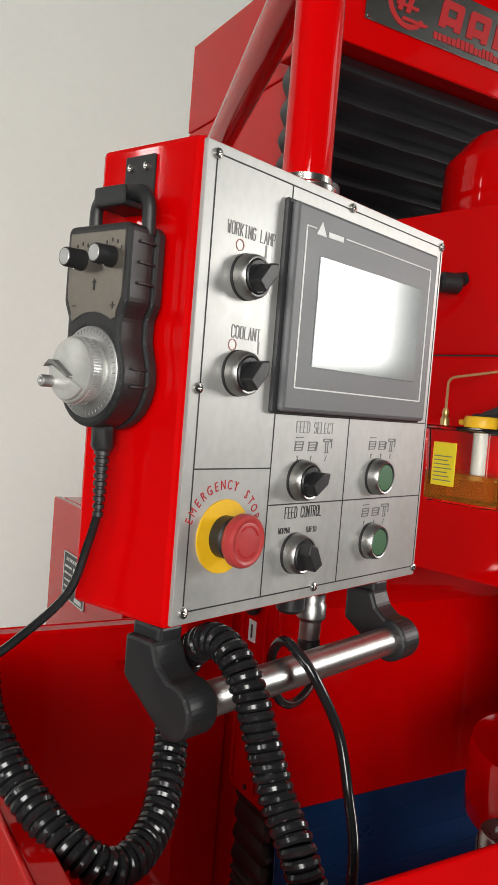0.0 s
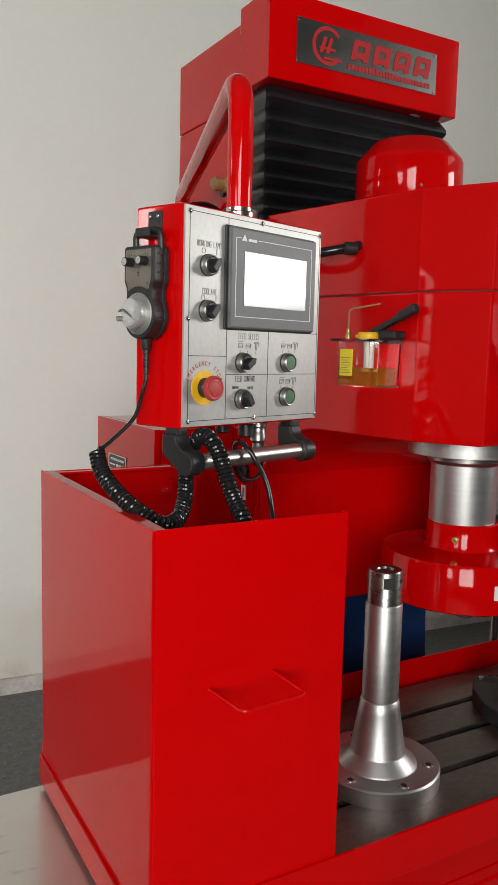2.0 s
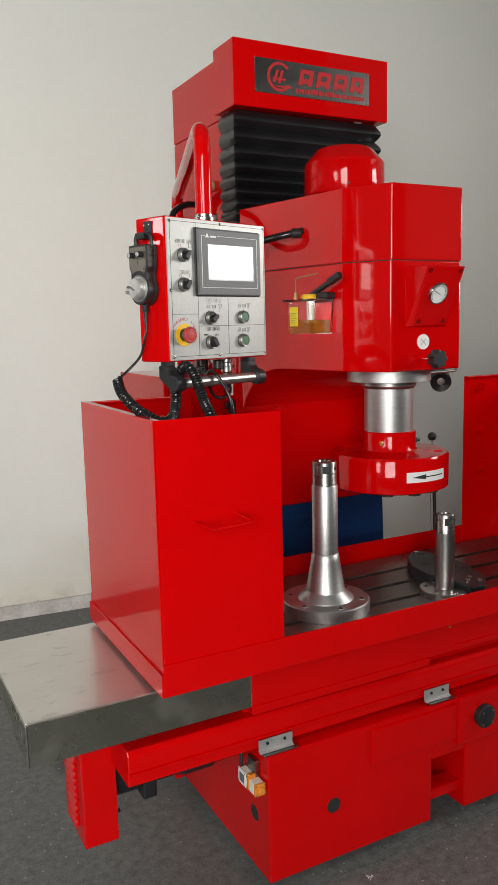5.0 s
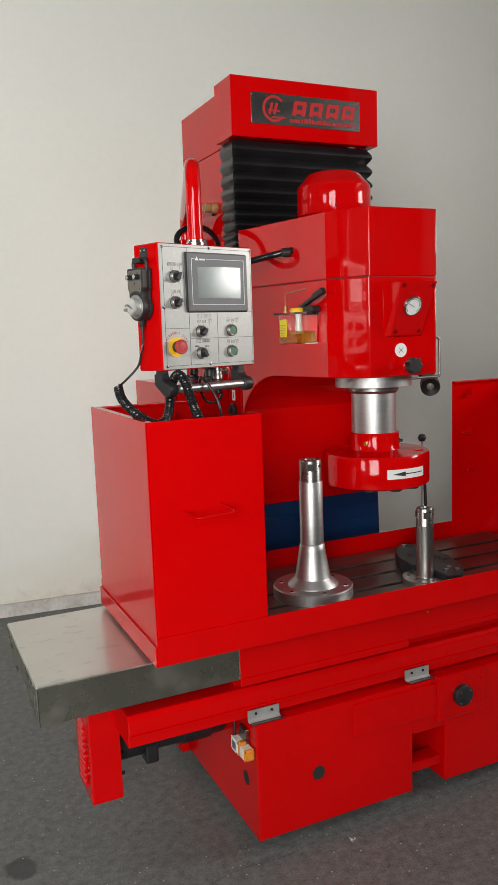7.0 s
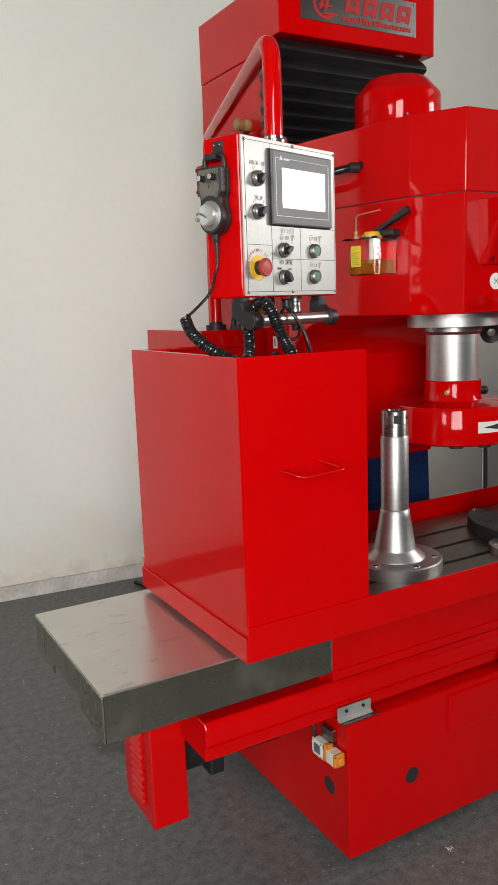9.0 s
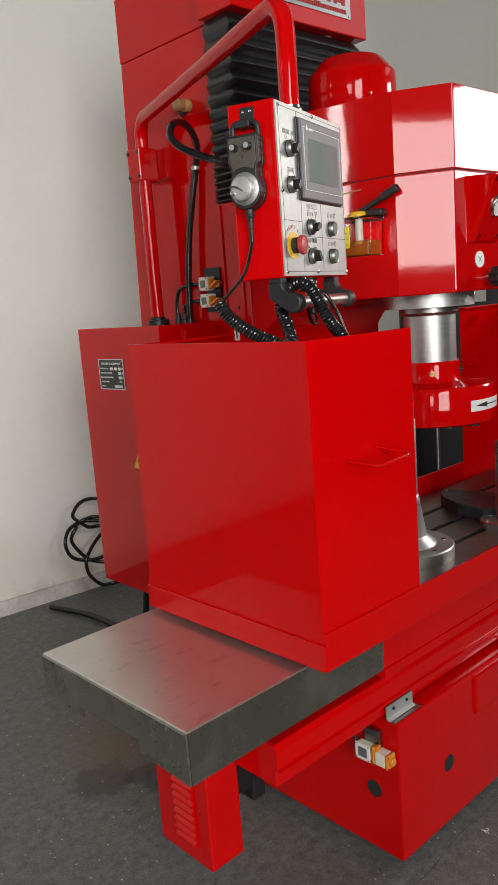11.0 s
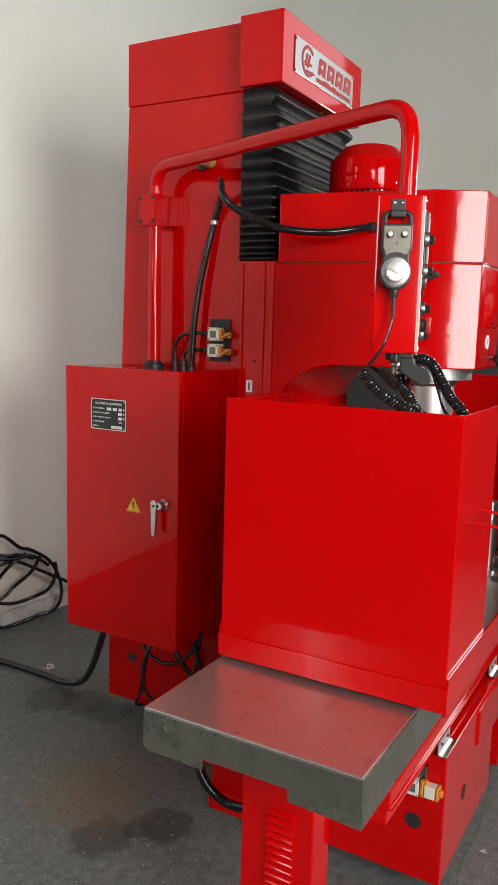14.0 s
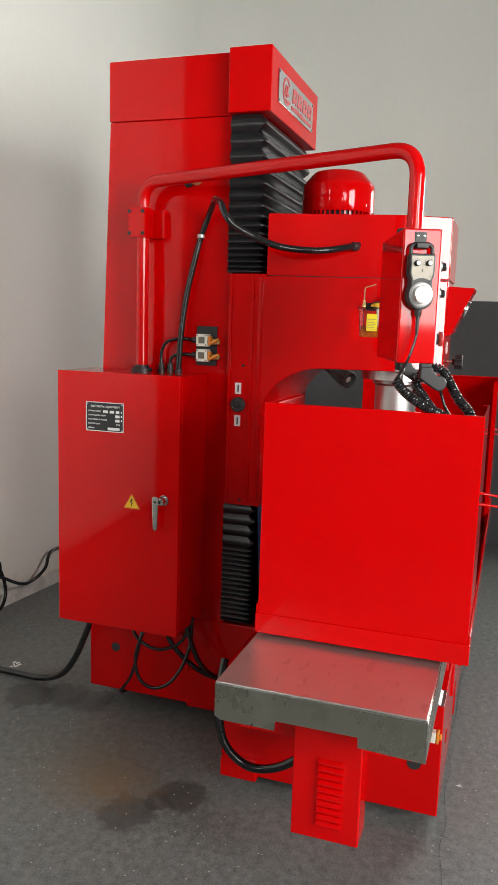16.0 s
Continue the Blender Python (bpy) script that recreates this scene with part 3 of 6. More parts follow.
def base_casting():
    t = thing("machine_base", (1.06, 0.78, 0.0), "glossy red cast base of a honing machine on the floor", "machine base")
    part("front_block", box(0.467, 0.998, 0.444, 1.128, 0.05, 0.402, 0.004), RED_CAST, t)
    part("front_block", box(1.122, 1.66, 0.444, 1.128, 0.05, 0.402, 0.004), RED_CAST, t)
    part("upper_web", box(0.9985, 1.1215, 0.446, 1.128, 0.236, 0.400, 0.003), RED_CAST, t)
    part("cross_bar", box(0.9985, 1.1215, 0.462, 0.52, 0.098, 0.128, 0.003), RED_CAST, t)
    part("pocket_back", box(0.9985, 1.1215, 0.60, 1.128, 0.06, 0.235, 0.002), RED_CAST, t)
    part("rear_block", box(0.81, 1.33, 1.1285, 1.40, 0.05, 0.40, 0.004), RED_CAST, t)
    part("side_lug", box(0.435, 0.4665, 1.0, 1.12, 0.05, 0.11, 0.004), RED_CAST, t)
    part("raised_pad", box(0.784, 1.088, 0.437, 0.450, 0.284, 0.388, 0.004), RED_CAST, t)
    pad = part("cover_pad", box(1.086, 1.27, 0.430, 0.450, 0.262, 0.408, 0.004), RED_CAST, t)
    cap = part("end_cap", lathe([(0, -0.02), (0.028, -0.02), (0.034, -0.016), (0.034, 0), (0, 0)], (1.176, 0.430, 0.335), "y"), BLACK, t, "round black end cap")
    for k in range(4):
        a = radians(45 + 90 * k)
        part("cap_screw", lathe([(0, -0.003), (0.0035, -0.003), (0.0035, 0), (0, 0)], (1.176 + 0.026 * math.cos(a), 0.410, 0.335 + 0.026 * math.sin(a)), "y", 10), CHROME, cap)
    for x in (1.10, 1.256):
        for z in (0.278, 0.30, 0.37, 0.39):
            screw(t, (x, 0.4302, z), "y", 0.0045, 0.002, RED_CAST)
    for x, y, ax in ((0.663, 0.4436, "y"), (0.4666, 0.52, "x")):
        ring = part("port", lathe([(0.0215, -0.001), (0.0215, 0.001)], (x, y, 0.208), ax, 28), RED_CAST, t)
        part("port_hole", lathe([(0, 0), (0.021, 0)], (x - 0.0006 * (ax == "x"), y - 0.0006 * (ax == "y"), 0.208), ax, 28), BLACK_INK, ring)
    for x in (0.62, 0.92, 1.2, 1.55):
        for y in (0.8, 1.05):
            part("levelling_foot", lathe([(0, 0), (0.018, 0), (0.018, 0.008), (0.010, 0.012), (0.010, 0.052), (0, 0.052)], (x, y, 0), "z", 20), BLACK_METAL, t)
    for x0, x1 in ((0.452, 0.55), (0.985, 1.075)):
        bm = box(x0, x1, 0.462, 0.4655, 0.4125, 0.441, 0.0006)
        prism([(0.4625, 0.4135), (0.4625, 0.4085), (0.4545, 0.4075), (0.4535, 0.4090)], "x", x0, x1, 0.0004, bm)
        br = part("angle_bracket", bm, ZINC, t, "bent steel angle bracket")
        part("scraper_plate", box(x0 + 0.006, x1 + 0.012, 0.4442, 0.4620, 0.4042, 0.4068, 0.0004), WORN_STEEL, br, "dull steel scraper plate")
        for x in (x0 + 0.024, x1 - 0.024):
            part("bracket_screw", cyl(0.004, 0.003, (x, 0.4592, 0.430), "y", 12), BLACK_METAL, br)
    return t


base_casting()


def bed_way():
    t = thing("cross_slide", (1.06, 0.7, 0.415), "long red slideway lying across the machine base", "slideway")
    part("rail", prism([(0.474, 0.415), (0.474, 0.446), (0.468, 0.452), (0.468, 0.492), (0.476, 0.505), (0.95, 0.505), (0.95, 0.415)], "x", 0.112, 2.02, 0.003), RED, t)
    part("drip_strip", box(0.118, 2.01, 0.462, 0.476, 0.447, 0.452, 0.001), RED, t)
    part("way_cover_plate", box(0.43, 1.7, 0.50, 0.9, 0.505, 0.527, 0.002), RED_CAST, t)
    return t


bed_way()


def cover_tray():
    """Bright folded sheet over the free end of the slideway."""
    t = thing("way_cover", (0.16, 0.69, 0.55), "stainless steel folded way cover, smeared with oil marks", "machine cover")
    s = 0.003
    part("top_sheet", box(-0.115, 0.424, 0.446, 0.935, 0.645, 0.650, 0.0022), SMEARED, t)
    part("corner_seam", box(-0.1162, -0.1135, 0.4438, 0.4462, 0.549, 0.6445, 0.0006), BAR_STEEL, t)
    part("seam_gap", box(-0.1135, -0.1118, 0.4440, 0.4446, 0.549, 0.644), BLACK_INK, t)
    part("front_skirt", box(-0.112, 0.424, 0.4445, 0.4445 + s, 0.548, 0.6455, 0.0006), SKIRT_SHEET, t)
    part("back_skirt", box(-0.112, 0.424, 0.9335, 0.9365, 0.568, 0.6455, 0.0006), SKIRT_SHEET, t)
    out = [(0.445, 0.548), (0.594, 0.554), (0.595, 0.5785), (0.787, 0.5785), (0.788, 0.555), (0.922, 0.5555), (0.936, 0.564), (0.936, 0.6455), (0.445, 0.6455)]
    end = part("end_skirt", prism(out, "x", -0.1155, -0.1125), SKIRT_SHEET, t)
    for y, z, wide in ((0.492, 0.594, 0.006), (0.886, 0.602, 0.008)):
        ring = [(y + wide * math.cos(a) * (1 + 0.12 * math.sin(3 * a)), z + 0.019 * math.sin(a)) for a in [radians(15 * i) for i in range(24)]]
        part("thumb_smudge", prism(ring, "x", -0.1157, -0.1152), SMUDGE, end, "dull greasy thumb mark")
    part("rubbed_edge", box(-0.1163, -0.1150, 0.449, 0.9335, 0.6425, 0.6452, 0.0005), BAR_STEEL, end, "bright rubbed fold")
    part("edge_trim", box(0.4235, 0.4265, 0.4435, 0.449, 0.552, 0.649, 0.0008), CHROME, t)
    return t


cover_tray()


def belt_cover():
    t = thing("belt_cover", (0.08, 0.69, 0.2), "red sheet metal belt cover with pressed louvres below the slideway", "machine cover")
    body = part("casing", box(0.036, 0.124, 0.605, 0.779, 0.2, 0.548, 0.004), RED, t)
    for k in range(10):
        z = 0.240 + k * 0.0185
        out = [(0.0362, z), (0.0362, z + 0.014), (0.0330, z + 0.0128), (0.0275, z + 0.0075), (0.0262, z + 0.004), (0.0275, z + 0.0008), (0.031, z)]
        bm = bmesh.new()
        prism([(a, b) for a, b in out], "y", 0.648, 0.714, 0.0015, bm)
        part("louvre", bm, RED, body)
    part("hanger", box(0.05, 0.11, 0.62, 0.76, 0.545, 0.60, 0.002), RED, t)
    return t


belt_cover()

t = thing("feed_motor", (0.3, 0.72, 0.3), "black cylindrical feed motor mounted behind the belt cover", "motor")
part("casing", lathe([(0, 0), (0.07, 0), (0.076, 0.006), (0.076, 0.075), (0.070, 0.08), (0.070, 0.20), (0.076, 0.205), (0.076, 0.29), (0.068, 0.30), (0.068, 0.335), (0, 0.335)], (0.126, 0.72, 0.335), "x"), BLACK_METAL, t)
part("junction_cover", box(0.21, 0.25, 0.66, 0.78, 0.245, 0.42, 0.006), BLACK_METAL, t)
for z in (0.252, 0.31):
    part("casing_bolt", cyl(0.006, 0.012, (0.128, 0.645, z), "x", 10), BLACK, t)


def limit_switch():
    t = thing("limit_switch", (0.44, 0.5, 0.3), "white limit switch with orange clips on the base", "switch")
    part("mount_plate", box(0.452, 0.4665, 0.488, 0.53, 0.298, 0.372, 0.002), WORN_STEEL, t)
    b = part("housing", box(0.434, 0.454, 0.503, 0.541, 0.300, 0.337, 0.003), CREAM, t)
    face = part("face_plate", box(0.431, 0.4345, 0.501, 0.543, 0.298, 0.339, 0.0015), WHITE, t, "white socket face plate")
    part("window", box(0.4298, 0.4315, 0.509, 0.533, 0.307, 0.330, 0.0005), GREY_HMI, face)
    for y in (0.5045, 0.5395):
        for z in (0.3015, 0.3355):
            part("face_screw", cyl(0.0018, 0.0012, (0.4303, y, z), "x", 8), BLACK_METAL, face)
    part("lever", box(0.433, 0.449, 0.490, 0.4995, 0.297, 0.341, 0.003), ORANGE, t, "orange locking lever")
    part("clip_arm", box(0.436, 0.452, 0.483, 0.492, 0.330, 0.342, 0.002), ORANGE, t)
    for z in (0.3025, 0.3345):
        part("pivot", cyl(0.0032, 0.020, (0.4305, 0.4945, z), "x", 10), BRASS, t)
    p = part("plug", box(0.4335, 0.4625, 0.4605, 0.4885, 0.299, 0.330, 0.0025), CREAM, t)
    part("plug_cap", box(0.4325, 0.4635, 0.4515, 0.4605, 0.298, 0.331, 0.003), ORANGE, p, "orange plug cap")
    part("cap_boss", cyl(0.0095, 0.008, (0.448, 0.4445, 0.3145), "y", 14, 0.002), ORANGE, t)
    for x in (0.4355, 0.4605):
        for z in (0.3015, 0.3275):
            part("cap_bolt", cyl(0.0018, 0.0022, (x, 0.4500, z), "y", 8), CHROME, t)
    part("lead", tube(smooth_path([(0.445, 0.54, 0.32), (0.45, 0.56, 0.34), (0.46, 0.575, 0.37), (0.464, 0.58, 0.405)]), 0.004), BLACK, t)
    return t


limit_switch()

# ---------------------------------------------------------------- work table with its tray


def work_table():
    t = thing("work_table", (1.02, 0.66, 0.52), "red tray table with ground T-slotted cast iron top", "machine table")
    bm = box(0.424, 1.66, 0.444, 0.93, 0.548, 0.664, 0.003)
    body = part("body", bm, RED_CAST, t)
    part("ledge", box(0.426, 0.984, 0.441, 0.5, 0.527, 0.549, 0.002), RED_CAST, t)
    part("ledge", box(1.073, 1.66, 0.441, 0.5, 0.550, 0.568, 0.002), RED_CAST, t)
    part("pan", box(0.18, 1.865, 0.386, 0.928, 0.661, 0.668, 0.001), RED, t)
    part("front_lip", box(0.1756, 1.8684, 0.3795, 0.3846, 0.663, 0.738, 0.001), RED, t)
    part("back_lip", box(0.1756, 1.8684, 0.9295, 0.934, 0.663, 0.74, 0.001), RED, t)
    part("end_lip", box(0.1705, 0.1755, 0.3795, 0.934, 0.663, 0.716, 0.001), RED, t)
    part("end_lip", box(1.8685, 1.8735, 0.3795, 0.934, 0.663, 0.716, 0.001), RED, t)
    edges = [0.40, 0.553, 0.571, 0.662, 0.680, 0.771, 0.789, 0.905]
    for y0, y1 in zip(edges[0::2], edges[1::2]):
        part("slotted_bar", box(0.40, 1.70, y0, y1, 0.6722, 0.685, 0.0015), TABLE_IRON, t, "oil-stained ground iron strip")
    part("slot_bed", box(0.40, 1.70, 0.40, 0.905, 0.666, 0.673), BLACK_METAL, t)
    part("drain_screw", cyl(0.003, 0.004, (1.053, 0.437, 0.626), "y", 12), BRASS, t)
    return t


work_table()


def splash_guard(name, x_end, x_in, label, hooks=()):
    """A three-sided sheet guard; x_end is its closed end, x_in where the two long sides stop."""
    t = thing(name, ((x_end + x_in) / 2, 0.66, 0.716), label, "splash guard", group="splash guards on the table")
    s = 1 if x_in > x_end else -1
    x0, x1 = sorted((x_end, x_in))
    th = 0.004
    z0, z1 = 0.672, 1.281
    ex0, ex1 = sorted((x_end, x_end + s * th))
    part("end_panel", box(ex0, ex1, 0.385, 0.929, z0, z1, 0.0015), RED_GUARD, t)
    ix0, ix1 = sorted((x_end + s * th, x_in))
    part("front_panel", box(ix0, ix1, 0.385, 0.389, z0, z1, 0.0015), RED_GUARD, t)
    part("back_panel", box(ix0, ix1 + 0.012, 0.925, 0.929, z0, z1 - 0.002, 0.0015), RED_GUARD, t)
    fx0, fx1 = sorted((x_end + s * th, x_end + s * 0.022))
    part("top_flange", box(fx0, fx1, 0.389, 0.925, z1 - 0.006, z1 - 0.001, 0.001), RED_GUARD, t)
    gx0, gx1 = sorted((x_end + s * 0.022, x_in))
    part("top_flange", box(gx0, gx1, 0.907, 0.925, z1 - 0.008, z1 - 0.003, 0.001), RED_GUARD, t)
    fold = part("edge_fold", box(min(x_in, x_in - s * 0.004), max(x_in, x_in - s * 0.004), 0.389, 0.402, z0 + 0.02, z1 - 0.001, 0.001), RED_GUARD, t)
    a, b = (0.262, 0.362) if s > 0 else (1.68, 1.78)
    rod = bent([(a, 0.386, 1.052), (a + 0.014, 0.316, 1.046), (b + 0.015, 0.317, 1.050), (b, 0.386, 1.060)], 0.012)
    part("pull_handle", tube(rod, 0.0031, 10), RED_HEAD, t, "thin bent rod handle")
    for x, y, z in hooks:
        hk = box(x - 0.018, x + 0.014, y - 0.026, y, z - 0.003, z + 0.003, 0.001)
        box(x + 0.009, x + 0.014, y - 0.026, y, z, z + 0.026, 0.001, hk)
        part("hook", hk, RED_GUARD, t)
    return t


splash_guard("splash_guard", 0.176, 0.487, "tall open glossy red sheet metal splash guard with rod handle", ((0.422, 0.925, 1.225),))
splash_guard("splash_guard", 1.868, 1.547, "tall open glossy red splash guard with small inner hooks", ((1.608, 0.925, 1.223), (1.608, 0.925, 1.078), (1.619, 0.925, 0.933)))


def arbor(place, profile, holes, name, label, head, steel):
    t = thing(name, (place[0], place[1], place[2]), label, "arbor", group="fixtures on the table")
    part("shaft", lathe(profile, place, "z", 56), steel, t)
    r, n, hr = holes
    for k in range(n):
        a = 2 * math.pi * (k + 0.35) / n
        z = profile[3][1] + place[2]
        hole = part("bolt_hole", lathe([(hr * 0.55, 0.0004), (hr * 0.92, 0.0016), (hr, 0.0014), (hr, 0)], (place[0] + r * math.cos(a), place[1] + r * math.sin(a), z), "z", 20), BAR_STEEL, t)
        part("hole_shadow", lathe([(0, 0.0005), (hr * 0.56, 0.0005)], (place[0] + r * math.cos(a), place[1] + r * math.sin(a), z), "z", 16), BLACK_METAL, hole)
    hr0, z0, z1 = head
    hd = part("head", lathe([(0, z0), (hr0, z0), (hr0, z0 + 0.002), (hr0 * 0.985, z0 + 0.003), (hr0 * 0.985, z1 - 0.003), (hr0 * 0.93, z1), (hr0 * 0.5, z1), (hr0 * 0.45, z1 - 0.004), (0, z1 - 0.004)], place, "z", 48), WORN_STEEL, t, "polished steel slotted head")
    for k in range(3):
        a = radians(-118 + 55 * k) if k < 2 else radians(120)
        x, y = place[0] + hr0 * math.cos(a), place[1] + hr0 * math.sin(a)
        zz = place[2] + z1 - 0.018
        if k == 1:
            o = lathe([(0, 0), (0.0055, 0)], (0, 0, 0), "x", 14)
        else:
            o = box(-0.001, 0.001, -0.009, 0.009, -0.013, 0.008, 0.0005)
        o.transform(Matrix.Translation((x, y, zz)) @ Matrix.Rotation(a, 4, "Z"))
        part("slot", o, BLACK_INK, hd)
    return t


arbor((0.753, 0.612, 0.685), [(0, 0), (0.122, 0), (0.122, 0.030), (0.119, 0.033), (0.078, 0.033), (0.076, 0.037), (0.056, 0.054), (0.054, 0.058), (0.040, 0.140), (0.0375, 0.160), (0.0355, 0.162), (0.0355, 0.351), (0.034, 0.354), (0, 0.354)],
      (0.099, 6, 0.0105), "honing_arbor", "tall flared aluminium honing arbor with bolted flange", (0.0335, 0.351, 0.419), ALU)
arbor((1.112, 0.528, 0.685), [(0, 0), (0.072, 0), (0.072, 0.017), (0.070, 0.019), (0.029, 0.019), (0.028, 0.02), (0.0275, 0.022), (0.0275, 0.186), (0, 0.186)],
      (0.054, 6, 0.008), "honing_arbor", "short straight steel honing arbor on a round flange", (0.027, 0.184, 0.241), GROUND_STEEL)


def clamp_plate():
    t = thing("clamp_plate", (1.2, 0.62, 0.692), "blackened steel forked clamping plate lying on the table", "clamp", group="fixtures on the table")
    out = [(1.164, 0.761), (1.205, 0.80), (1.238, 0.813), (1.263, 0.79), (1.262, 0.745), (1.285, 0.70), (1.282, 0.62), (1.262, 0.56), (1.243, 0.50), (1.19, 0.443), (1.14, 0.448), (1.138, 0.53), (1.112, 0.60), (1.125, 0.69)]
    part("plate", prism(out, "z", 0.685, 0.723, 0.003), BLACK_METAL, t)
    for x, y, r in ((1.225, 0.626, 0.022), (1.17, 0.685, 0.011), (1.245, 0.59, 0.009), (1.235, 0.772, 0.011)):
        part("hole", lathe([(0, 0.0004), (r * 0.85, 0.0004), (r, 0.0008), (r, 0)], (x, y, 0.723), "z", 20), BLACK_INK, t)
    for x, y in ((1.192, 0.512), (1.202, 0.482), (1.168, 0.495), (1.222, 0.79)):
        part("clamp_screw", cyl(0.008, 0.006, (x, y, 0.7225), "z", 12, 0.001), WORN_STEEL, t)
    return t


clamp_plate()
t = thing("coolant_nozzle", (1.424, 0.95, 0.69), "black ball lever on thin upright pipes", "nozzle")
part("pipe", tube([(1.424, 0.95, 0.55), (1.424, 0.95, 1.065)], 0.004), ALU, t)
part("hose", tube(smooth_path([(1.44, 0.955, 0.55), (1.445, 0.955, 0.75), (1.44, 0.955, 0.9), (1.43, 0.955, 1.0)]), 0.006), BLACK, t)
part("ball", lathe([(0, -0.016), (0.011, -0.012), (0.016, 0), (0.011, 0.012), (0, 0.016)], (1.424, 0.95, 1.073), "z", 20), BLACK, t)
part("foot", box(1.40, 1.46, 0.935, 0.975, 0.54, 0.56, 0.003), BLACK_METAL, t)

# ---------------------------------------------------------------- column


def column():
    t = thing("machine_column", (1.066, 1.5, 0.05), "tall glossy red machine column with hooded top", "machine column")
    out = [(1.262, 0.06), (1.80, 0.06), (1.732, 2.1572), (1.262, 2.1572)]
    part("body", prism(out, "x", 0.815, 1.318, 0.004), RED, t)
    part("foot", box(0.798, 1.334, 1.388, 1.802, 0.07, 0.335, 0.006), RED_CAST, t)
    part("foot_web", box(0.80, 1.334, 1.25, 1.39, 0.07, 0.20, 0.004), RED_CAST, t)
    part("foot_hole", lathe([(0, -0.0012), (0.018, -0.0012), (0.018, 0)], (0.7978, 1.69, 0.24), "x", 24), BLACK_INK, t)
    part("rear_cap", box(0.814, 1.319, 1.274, 1.735, 2.159, 2.357, 0.004), RED, t)
    hood = part("hood", box(0.769, 1.364, 1.131, 1.276, 2.156, 2.356, 0.003), RED, t)
    part("corner_strip", box(0.811, 0.816, 1.262, 1.268, 1.30, 2.153, 0.001), CHROME, t)
    for x in (0.98, 1.2):
        for y in (1.48, 1.70):
            part("levelling_foot", lathe([(0, 0), (0.024, 0), (0.024, 0.012), (0.014, 0.018), (0.014, 0.072), (0, 0.072)], (x, y, 0), "z", 20), BLACK_METAL, t)
    return t


column()


def maker_plate():
    """Brushed plate; the maker's mark is only plain shapes."""
    t = thing("nameplate", (1.08, 1.13, 2.26), "brushed steel nameplate with red emblem on the hood", "nameplate")
    part("plate", box(0.861, 1.302, 1.1275, 1.1305, 2.212, 2.316, 0.0008), NAMEPLATE, t)
    y0, y1 = 1.1262, 1.1282
    cx, cz = 0.95, 2.265
    em = prism(shift(arc_outline(0.036, 0.045, radians(40), radians(325)), cx, cz), "y", y0, y1)
    for k, u in enumerate((-0.024, -0.006)):
        prism([(cx + u, cz - 0.018), (cx + u + 0.010, cz - 0.018), (cx + u + 0.022, cz + 0.02), (cx + u + 0.012, cz + 0.02)], "y", y0 - 0.0002 - 0.0002 * k, y1, 0, em)
    prism([(cx - 0.026, cz - 0.010), (cx + 0.022, cz - 0.010), (cx + 0.024, cz - 0.004), (cx - 0.024, cz - 0.004)], "y", y0 - 0.0006, y1 - 0.0002, 0, em)
    prism([(cx - 0.012, cz - 0.032), (cx + 0.04, cz - 0.032), (cx + 0.048, cz - 0.026), (cx - 0.01, cz - 0.026)], "y", y0 - 0.0008, y1 - 0.0004, 0, em)
    part("emblem", em, RED_INK, t, "round red emblem")
    x = 1.02
    for k in range(4):
        w, h, sl = 0.052, 0.05, 0.010
        z = 2.248
        def pt(u, v):
            return (x + u * w + v * sl, z + v * h)
        bm = prism([pt(0, 0), pt(0.3, 0), pt(0.3, 1), pt(0.06, 1), pt(0, 0.86)], "y", y0, y1)
        prism([pt(0.7, 0), pt(1, 0), pt(1, 0.86), pt(0.94, 1), pt(0.7, 1)], "y", y0, y1, 0, bm)
        prism([pt(0.3, 0.72), pt(0.7, 0.72), pt(0.7, 1), pt(0.3, 1)], "y", y0, y1, 0, bm)
        prism([pt(0.3, 0.12), pt(0.7, 0.12), pt(0.7, 0.42), pt(0.3, 0.42)], "y", y0, y1, 0, bm)
        part("mark_block", bm, RED_INK, t)
        x += 0.067
    rng = random.Random(9)
    x, bm = 1.012, bmesh.new()
    while x < 1.275:
        w = rng.uniform(0.006, 0.0095)
        box(x, x + w, y0, y1, 2.224, 2.224 + rng.choice((0.012, 0.012, 0.016)), 0, bm)
        x += w + 0.003
    part("small_bars", bm, RED_INK, t)
    for x in (0.869, 1.294):
        for z in (2.219, 2.309):
            screw(t, (x, 1.1275, z), "y", 0.004, 0.002)
    t.location += Vector((-0.0185, 0, -0.010))
    return t


maker_plate()


